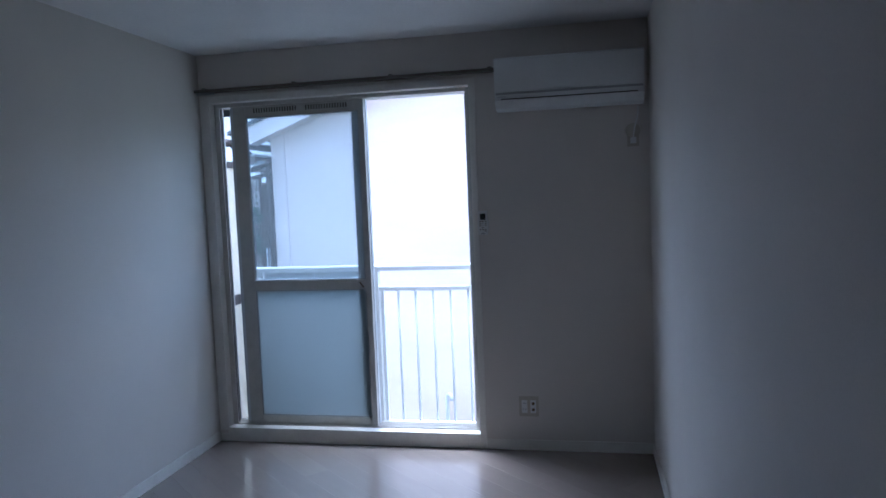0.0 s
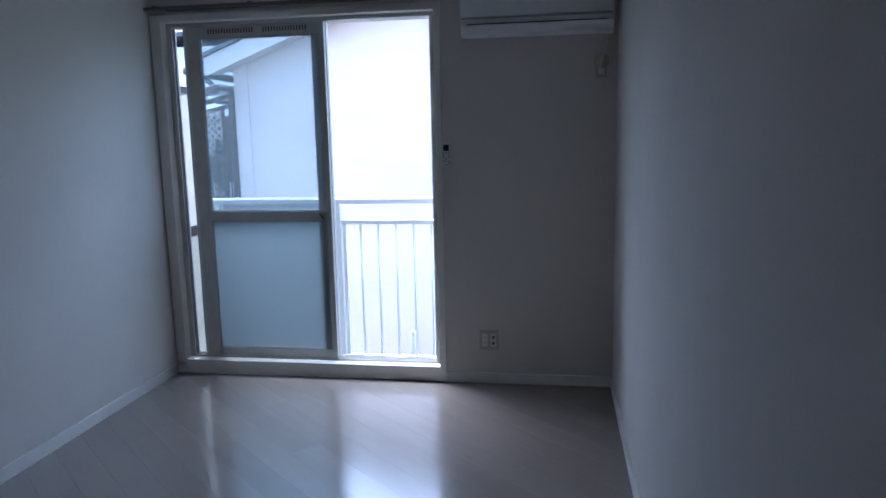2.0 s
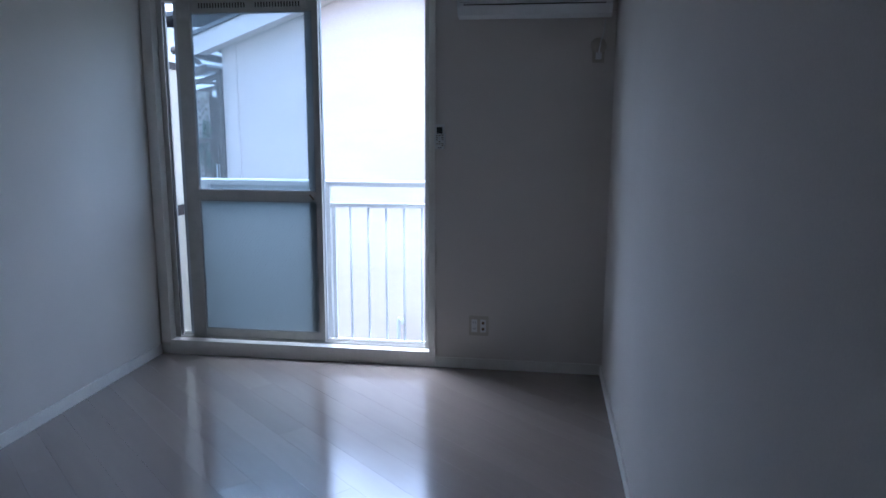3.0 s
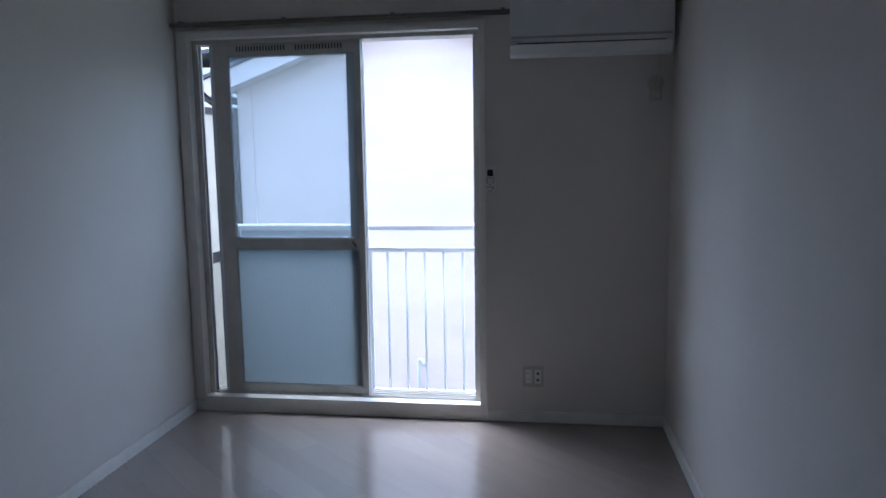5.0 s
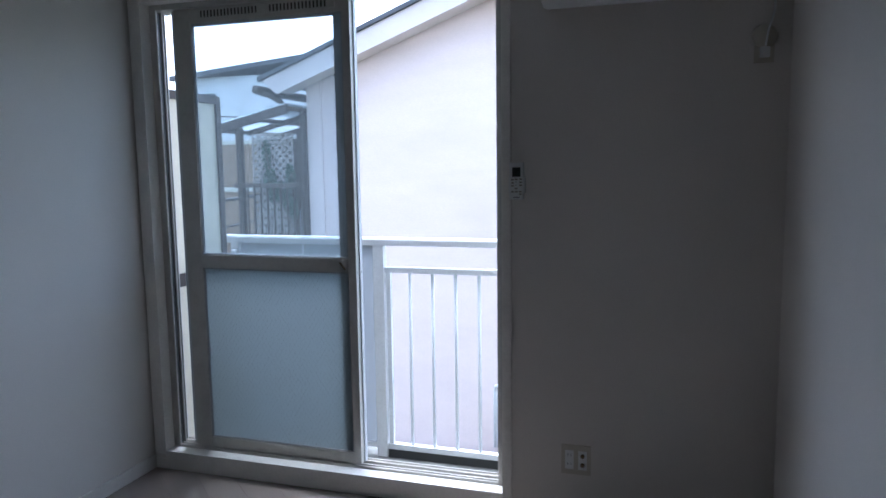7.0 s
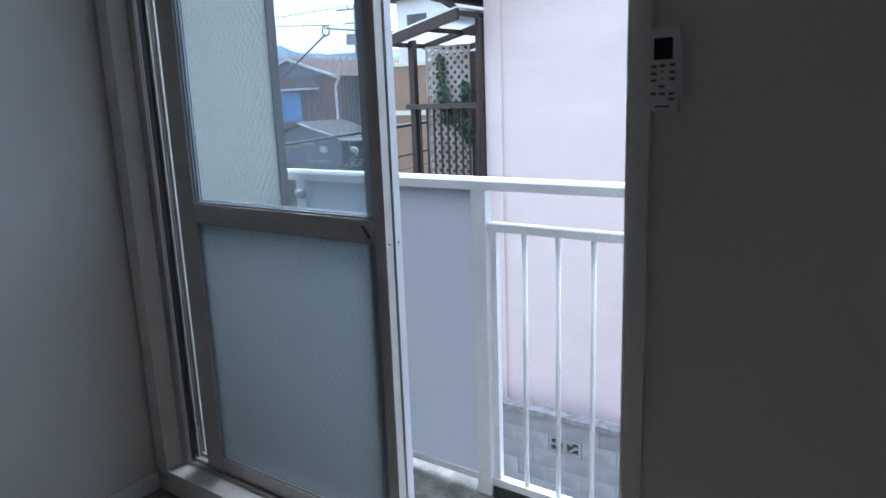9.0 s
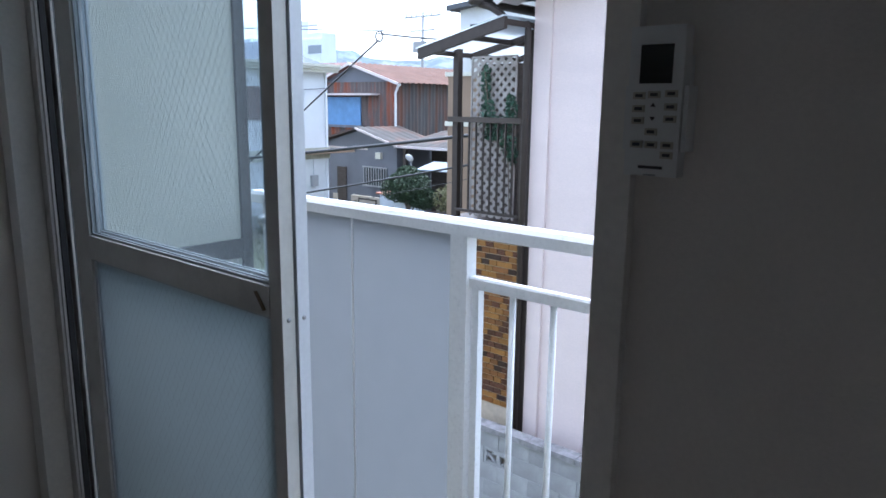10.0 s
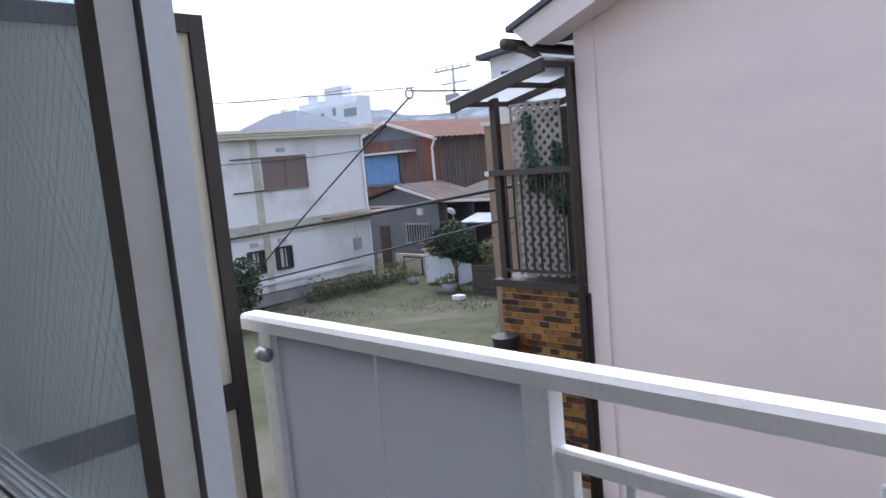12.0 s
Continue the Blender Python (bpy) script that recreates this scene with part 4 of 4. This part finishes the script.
each("door", SHEDWHITE, (-16.78, -16.06, 17.17, 17.199, GROUND + 0.14, -1.76), (-16.05, -15.36, 17.18, 17.199, GROUND + 0.14, -1.76), parent=sd, bevel=0.006)
boxes("handle", GREYPLASTIC, (-16.72, -16.69, 17.15, 17.169, -2.35, -2.15), parent=sd)
boxes("lid", TERRACOTTA, (-16.95, -15.9, 17.1, 18.05, -1.6595, -1.60), parent=sd, bevel=0.01)
each("foot", GREYPLASTIC, (-16.82, -16.7, 17.22, 17.9, GROUND, GROUND + 0.0595), (-15.45, -15.33, 17.22, 17.9, GROUND, GROUND + 0.0595), parent=sd)


def tree(name, base, height, blobs, material, label, count, size, seed, category="tree"):
    t = thing(name, base, label, category)
    bx, by, bz = base
    rnd = random.Random(seed)
    top = Vector((bx, by, bz + height))
    tube("trunk", BARK, [base, (bx + 0.05, by, bz + height * 0.4), (bx - 0.03, by + 0.03, bz + height * 0.75)], 0.07 * height ** 0.5, parent=t, sides=7, r_end=0.03)
    for c, r in blobs:
        c = Vector(c)
        mid = Vector((bx, by, bz + height * 0.45)).lerp(c, 0.5) + Vector((rnd.uniform(-0.1, 0.1), rnd.uniform(-0.1, 0.1), 0.05))
        tube("limb", BARK, [(bx + 0.03, by, bz + height * 0.42), mid, c], 0.03, parent=t, sides=5, r_end=0.008)
    hang(leaves("crown", material, blobs, count, size, seed), t)
    return t


tree("garden_tree", (-14.9, 16.7, GROUND), 1.7, [((-15.3, 16.7, -1.3), (0.75, 0.6, 0.5)), ((-14.6, 16.6, -1.1), (0.7, 0.6, 0.55)), ((-14.3, 16.8, -1.55), (0.6, 0.5, 0.4)), ((-15.0, 16.8, -0.75), (0.45, 0.4, 0.3)), ((-15.5, 16.8, -1.0), (0.35, 0.3, 0.25)), ((-14.8, 16.7, -1.3), (0.7, 0.5, 0.5))],
     LEAF, "round dark green clipped garden tree", 14000, 0.05, 11)
tree("camellia_bush", (-17.2, 9.6, GROUND), 1.6, [((-17.3, 9.6, -1.7), (0.7, 0.7, 0.6)), ((-17.0, 9.9, -1.25), (0.6, 0.6, 0.5)), ((-17.5, 10.1, -1.9), (0.6, 0.6, 0.6)), ((-17.0, 9.3, -2.0), (0.7, 0.6, 0.6)), ((-17.2, 9.0, -1.2), (0.6, 0.6, 0.5))],
     LEAF, "dense dark green bush beside the white house", 5200, 0.065, 12, "bush")
wd = thing("weeds", (-18.6, 14.5, GROUND), "tall dry green weeds along the house wall", "weeds", kind="stuff")
hang(leaves("foliage", LEAFDRY, [((-18.7, 13.6 + k * 0.42, GROUND + 0.25 + 0.12 * math.sin(k * 2.1)), (0.5, 0.5, 0.34 + 0.26 * math.cos(k * 2.7))) for k in range(10)], 2600, 0.055, 21), wd)
hang(leaves("foliage", LEAF, [((-18.4, 13.4 + k * 0.6, GROUND + 0.15), (0.6, 0.5, 0.2 + 0.1 * math.sin(k * 2.3))) for k in range(7)] + [((-19.2, 18.0, GROUND + 0.25), (0.55, 0.3, 0.3))], 1700, 0.045, 22), wd)
for px, py, sz in ((-17.4, 17.0, 0.22), (-14.9, 16.4, 0.3), (-15.2, 16.3, 0.2)):
    fp = thing("flower_pot", (px, py, GROUND), "dark round flower pot on the lawn", "flower pot", "garden pots")
    tube("pot", PLINTH, [(px, py, GROUND - 0.05), (px, py, GROUND + sz)], sz * 0.7, parent=fp, sides=14, r_end=sz)
    hang(leaves("foliage", LEAFDRY, [((px, py, GROUND + sz + 0.15), (0.25, 0.25, 0.2))], 160, 0.05, int(px * -10)), fp)
pl = thing("wooden_planter", (-13.2, 16.7, GROUND), "dark timber planter with yellowing plants", "planter")
each("plank", DARKWOOD, *[(-13.95, -11.6, 16.5, 16.56, GROUND + k * 0.2, GROUND + k * 0.2 + 0.185) for k in range(5)], parent=pl, bevel=0.01)
boxes("soil_box", DARKWOOD, (-13.9, -11.6, 16.561, 17.3, GROUND, GROUND + 0.95), parent=pl)
hang(leaves("foliage", LEAFDRY, [((-13.5 + k * 0.4, 16.9, -1.55 + 0.2 * math.sin(k * 1.9)), (0.35, 0.3, 0.45)) for k in range(5)], 1500, 0.06, 31), pl)
tagged(boxes("stone", APARTMENT, (-14.2, -13.85, 16.0, 16.3, GROUND - 0.05, GROUND + 0.12), bevel=0.06), "pale round stone lying on the lawn", "stone")
rnd = random.Random(8)
bm = bmesh.new()
for _ in range(9000):
    gx, gy = rnd.uniform(-18.6, -7.0), rnd.uniform(8.5, 17.5)
    if noise.noise((gx * 0.5, gy * 0.5, 3.0)) < -0.12:
        continue
    hgt, a = rnd.uniform(0.02, 0.065), rnd.uniform(0, 6.28)
    wx, wy = 0.018 * math.cos(a), 0.018 * math.sin(a)
    bm.faces.new([bm.verts.new(v) for v in ((gx - wx, gy - wy, GROUND - 0.02), (gx + wx, gy + wy, GROUND - 0.02), (gx + rnd.uniform(-0.05, 0.05), gy + rnd.uniform(-0.05, 0.05), GROUND + hgt))])
me = bpy.data.meshes.new("grass")
bm.to_mesh(me)
bm.free()
me.materials.append(GRASS)
tagged(new("grass", me), "short tufts of grass on the lawn", "grass", kind="stuff")

# ---- farther houses ----
th = thing("tan_house", (-9.5, 14.5, GROUND), "tan sided house partly hidden behind the balcony", "house")
boxes("wall", TANWALL, (-9.95, -6.5, 13.0, 16.0, GROUND, 2.42), parent=th)
each("belt", HOUSECREAM, (-10.02, -6.5, 12.96, 12.999, 1.12, 1.24), (-10.02, -6.5, 12.96, 12.999, 2.36, 2.46), parent=th)
uh = thing("upper_house", (-13.0, 22.0, GROUND), "cream house with a dark tiled roof behind", "house")
boxes("wall", HOUSEWHITE, (-15.4, -9.0, 20.0, 26.0, GROUND, 5.2), parent=uh)
prism("roof", ROOFGREY, [(-15.75, 5.10), (-8.6, 5.75), (-8.6, 5.9), (-15.75, 5.28)], "y", 19.6, 26.4, parent=uh)
boxes("window", DARKGLASS, (-14.9, -14.0, 19.97, 19.999, 3.7, 4.6), parent=uh)
hh = thing("hip_roof_house", (-40.0, 28.0, GROUND), "house with a blue-grey hipped tile roof", "house")
boxes("wall", HOUSEWHITE, (-44.0, -35.2, 24.6, 29.4, GROUND, 4.1), parent=hh)
bm = bmesh.new()
q = [bm.verts.new(v) for v in ((-44.8, 24.0, 4.1), (-34.6, 24.0, 4.1), (-34.6, 30.0, 4.1), (-44.8, 30.0, 4.1), (-41.6, 27.0, 5.75), (-38.6, 27.0, 5.75))]
for f in ((0, 1, 5, 4), (1, 2, 5), (2, 3, 4, 5), (3, 0, 4), (3, 2, 1, 0)):
    bm.faces.new([q[i] for i in f])
hang(new("roof", finish(bm, "roof", SLATEBLUE)), hh)
rt = thing("red_roof_house", (-30.0, 24.0, GROUND), "low house with a dull red tiled roof", "house")
boxes("wall", HOUSEWHITE, (-34.0, -27.5, 22.5, 28.0, GROUND, 2.75), parent=rt)
corrugated("roof", REDTILE, (-34.5, 22.0, 2.8), (1, 0, 0), (0, 3.4, 1.1), 7.6, 3.6, 0.3, 0.06, (0, -1.25, 3.4), rt)

ap = thing("apartment_block", (-122.0, 95.0, GROUND), "pale stepped block of flats far off", "apartment block")
each("block", APARTMENT, (-139.5, -111.0, 90.0, 94.0, GROUND, 15.2), (-131.0, -111.0, 90.5, 94.0, 15.2, 16.4), parent=ap)
each("roof_house", APARTMENT, (-122.0, -116.0, 91.0, 93.5, 16.401, 19.0), (-128.0, -124.6, 91.0, 93.5, 16.401, 18.0), (-139.0, -136.0, 91.0, 93.5, 15.201, 16.4), parent=ap)
each("window", APTDARK, *[(-138.2 + k * 3.1, -137.0 + k * 3.1, 89.9, 89.99, 12.2, 13.9) for k in range(6)], (-114.8, -110.8, 89.9, 89.99, 12.4, 14.0), (-118.5, -117.5, 89.9, 89.99, 13.0, 14.6), parent=ap)
prism("stair", APTDARK, [(-121.0, 12.0), (-115.5, 9.6), (-115.5, 10.3), (-121.0, 12.7)], "y", 89.6, 89.95, parent=ap)
bm = bmesh.new()
n = 90
lo, hi = [], []
for i in range(n + 1):
    a = radians(100 + 75 * i / n)
    r = 620
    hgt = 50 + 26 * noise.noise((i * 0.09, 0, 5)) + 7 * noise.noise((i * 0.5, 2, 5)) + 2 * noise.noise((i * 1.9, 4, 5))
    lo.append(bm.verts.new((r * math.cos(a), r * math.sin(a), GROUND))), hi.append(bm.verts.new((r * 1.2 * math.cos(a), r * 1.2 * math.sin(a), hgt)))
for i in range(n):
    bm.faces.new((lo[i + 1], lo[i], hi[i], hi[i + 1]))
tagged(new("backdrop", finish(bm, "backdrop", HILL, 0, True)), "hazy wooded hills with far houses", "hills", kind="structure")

# ---- poles and cables ----
up = thing("utility_pole", (-40.9, 45.0, GROUND), "tall utility pole with cross arms", "utility pole")
tube("shaft", POLE, [(-40.9, 45.0, GROUND), (-40.8, 45.0, 9.8)], 0.19, parent=up, sides=10, r_end=0.12)
each("cross_arm", POLE, (-43.0, -38.8, 44.9, 45.1, 9.35, 9.47), (-42.2, -39.4, 44.9, 45.1, 8.2, 8.3), parent=up)
each("insulator", PLASTIC, *[(xx, xx + 0.12, 44.94, 45.06, 9.4705, 9.75) for xx in (-42.8, -42.2, -41.6, -39.9, -39.0)], parent=up)
boxes("transformer", POLE, (-41.5, -40.2, 44.5, 44.85, 6.4, 7.3), parent=up)


def cable(pts_a, pts_b, drop, r, label):
    c = tube("cable", CABLE, sag(pts_a, pts_b, drop), r, sides=6)
    return tagged(c, label, "cable", "overhead cables")


cable((-21.8, 9.0, -0.62), (-2.0, 9.0, 1.58), 0.10, 0.035, "thick black overhead cable across the garden")
cable((-20.0, 9.0, -2.1), (-3.5, 9.0, 1.05), 0.06, 0.021, "black overhead cable across the garden")
cable((-20.2, 9.0, -2.35), (-3.5, 9.0, 0.9), 0.25, 0.006, "thin black overhead wire across the garden")
cable((-40.0, 9.0, 6.0), (-8.3, 9.0, 2.98), 0.25, 0.010, "thin black overhead line against the sky")
cable((-8.3, 9.0, 2.98), (-2.0, 9.0, 2.6), 0.12, 0.016, "black overhead line against the sky")
cable((-15.6, 9.0, -1.5), (-8.35, 9.0, 2.84), -0.04, 0.018, "black twisted cable slanting down")
cable((-40.9, 45.0, 9.4), (-70.0, 40.0, 9.5), 0.6, 0.03, "far overhead line at the utility pole")
cable((-38.9, 45.0, 9.4), (-15.6, 20.0, 5.3), 0.3, 0.018, "far overhead line to a house")
cable((-19.3, 6.0, 2.2), (-19.3, 16.8, 2.15), 0.2, 0.012, "thin wire along the white house")
rg = [(-8.3 + 0.10 * math.cos(a), 9.0, 2.92 + 0.10 * math.sin(a)) for a in [k * 2 * math.pi / 16 for k in range(17)]]
tagged(tube("cable_coil", CABLE, rg, 0.016, sides=6), "small coil of black cable on the line", "cable coil")

# the neighbouring plots, brought to their places
NARROW = 0.946
pk.location += Vector((0.022, 0.2, -0.08))
for ob in (tp, bl, iv, pp, bk):
    ob.location += Vector((-0.04, 0.2, -0.12))
    ob.location.x = ob.location.x * NARROW - 0.057
    ob.scale.x = NARROW
NEAR = 0.94
for ob in [o for o in scene.objects if o.parent is None and o.name.split(".")[0] in PLOTS]:
    far = max(1.0, (Vector(ob.location) if ob.location.length > 1 else Vector((-15, 15, 0))).xy.length / 25)
    ob.location = ob.location * NEAR + Vector((0.013 + 0.3 * far, 0.093, 0.038 - 0.2 * far))
    ob.scale = (NEAR, NEAR, NEAR)
    mid = sum((Vector(c) for c in ob.bound_box), Vector()) / 8 * NEAR if ob.type == "MESH" and ob.name.startswith("cable") else ob.location.copy()
    ob.location += Vector((0.010 * mid.x - 0.003 * mid.y, 0.013 * mid.y - 0.020 * mid.x, -0.005 * (mid.x + mid.y)))

# ---- concrete block wall below the pink house ----
bw = thing("block_wall", (0, 5.2, GROUND - 0.6), "grey concrete block garden wall with pierced blocks", "garden wall", kind="structure")
CAPZ = -2.20
boxes("core", GROUT, (-4.2, 4.5, 5.390, 5.410, GROUND - 0.6, CAPZ - 0.062), parent=bw)
bm = bmesh.new()
add_box(bm, (-0.199, 0.199, -0.05, 0.05, -0.099, 0.099))
plain = finish(bm, "block", BLOCK, 0.006)
bm = bmesh.new()
for b in ((-0.197, -0.165, -0.05, 0.05, -0.096, 0.096), (0.165, 0.197, -0.05, 0.05, -0.096, 0.096), (-0.164, 0.164, -0.05, 0.05, 0.066, 0.096), (-0.164, 0.164, -0.05, 0.05, -0.096, -0.066)):
    add_box(bm, b)
add_prism(bm, [(-0.03, -0.066), (0.03, -0.066), (0.02, 0.066), (-0.02, 0.066)], "y", -0.05, 0.05)
for s in (-1, 1):
    add_prism(bm, [(s * 0.03, -0.066), (s * 0.05, -0.066), (s * 0.12, -0.01), (s * 0.164, 0.0), (s * 0.164, 0.022), (s * 0.11, 0.015)], "y", -0.05, 0.05)
    add_prism(bm, [(s * 0.02, 0.066), (s * 0.02, 0.045), (s * 0.09, 0.03), (s * 0.09, 0.05), (s * 0.05, 0.066)], "y", -0.05, 0.05)
pierced = finish(bm, "pierced_block", BLOCK)
for row in range(7):
    z = CAPZ - 0.062 - 0.1 - row * 0.2
    if z < GROUND - 0.65:
        break
    for k in range(21):
        ob = new("block", pierced if row in (1,) and k % 3 == 1 else plain)
        ob.parent = bw
        ob.location = Vector((-4.0 + k * 0.402 + (0.2 if row % 2 else 0), 5.40 + 0.002 * ((k * 7 + row * 3) % 4), z)) - bw.location
for k in range(14):
    b = boxes("capstone", BLOCKCAP, (-4.2 + k * 0.6, -4.2 + k * 0.6 + 0.594, 5.320, 5.480, CAPZ - 0.06, CAPZ), parent=bw, bevel=0.012)

# ---- porch tiles ----
rnd = random.Random(4)
tiles = {}
def tile_mesh(wd, kind):
    if (wd, kind) not in tiles:
        bm = bmesh.new()
        add_box(bm, (0, wd, -0.004, 0.008, 0, 0.060))
        tiles[(wd, kind)] = finish(bm, "tile", AMBER[kind], 0.002)
    return tiles[(wd, kind)]
z = 0.020
row = 0
while z > -2.05:
    x = -3.375
    if row % 2:
        half = new("tile", tile_mesh(0.050, rnd.choice((0, 1, 2))))
        half.parent = tp
        half.location = Vector((x, PY + 0.002, z)) - Vector((-2.8, 6.3, GROUND))
        x += 0.058
    while x < PX - 0.090:
        wd = 0.224 if rnd.random() < 0.16 and x < PX - 0.34 else 0.108
        wd = min(wd, PX - 0.078 - x)
        wd = round(wd, 3)
        t = new("tile", tile_mesh(wd, rnd.choices((0, 1, 2, 3), (5, 4, 4, 2))[0]))
        t.parent = tp
        t.location = Vector((x, PY + 0.002, z)) - Vector((-2.8, 6.3, GROUND))
        x += wd + 0.008
    z -= 0.070
    row += 1

# ---- floorboards laid on the slant ----
fl = bpy.data.objects["floor"]
ANG = radians(48)
U, V = Vector((-math.sin(ANG), math.cos(ANG))), Vector((math.cos(ANG), math.sin(ANG)))
WIDE, LONG = 0.145, 1.6
def clip(poly, axis, limit, keep_less):
    out = []
    for i, a in enumerate(poly):
        b = poly[(i + 1) % len(poly)]
        ia, ib = (a[axis] <= limit) == keep_less, (b[axis] <= limit) == keep_less
        if ia:
            out.append(a)
        if ia != ib:
            s = (limit - a[axis]) / (b[axis] - a[axis])
            out.append(a + (b - a) * s)
    return out
rot = Matrix.Rotation(math.atan2(U.y, U.x), 4, "Z")
inv = rot.inverted()
for j in range(-60, 30):
    shift = ((j * 7) % 5) / 5 * LONG
    for i in range(-6, 8):
        u0, v0 = i * LONG + shift, j * WIDE
        poly = [U * (u0 + a) + V * (v0 + b) for a, b in ((0.0003, 0.0003), (LONG - 0.0003, 0.0003), (LONG - 0.0003, WIDE - 0.0003), (0.0003, WIDE - 0.0003))]
        for axis, limit, less in ((0, 0.001, False), (0, W - 0.001, True), (1, BACK + 0.001, False), (1, -0.002, True)):
            poly = clip(poly, axis, limit, less) if len(poly) > 2 else poly
        if len(poly) < 3:
            continue
        bm = bmesh.new()
        pts = [inv @ Vector((p.x, p.y, 0)) for p in poly]
        lo = [bm.verts.new((p.x, p.y, FZ - 0.0058)) for p in pts]
        hi = [bm.verts.new((p.x, p.y, FZ)) for p in pts]
        try:
            bm.faces.new(hi)
            for k in range(len(pts)):
                bm.faces.new((lo[k], lo[(k + 1) % len(pts)], hi[(k + 1) % len(pts)], hi[k]))
        except ValueError:
            bm.free()
            continue
        ob = new("plank", finish(bm, "plank", OAK))
        ob.matrix_world = rot
        ob.parent = fl
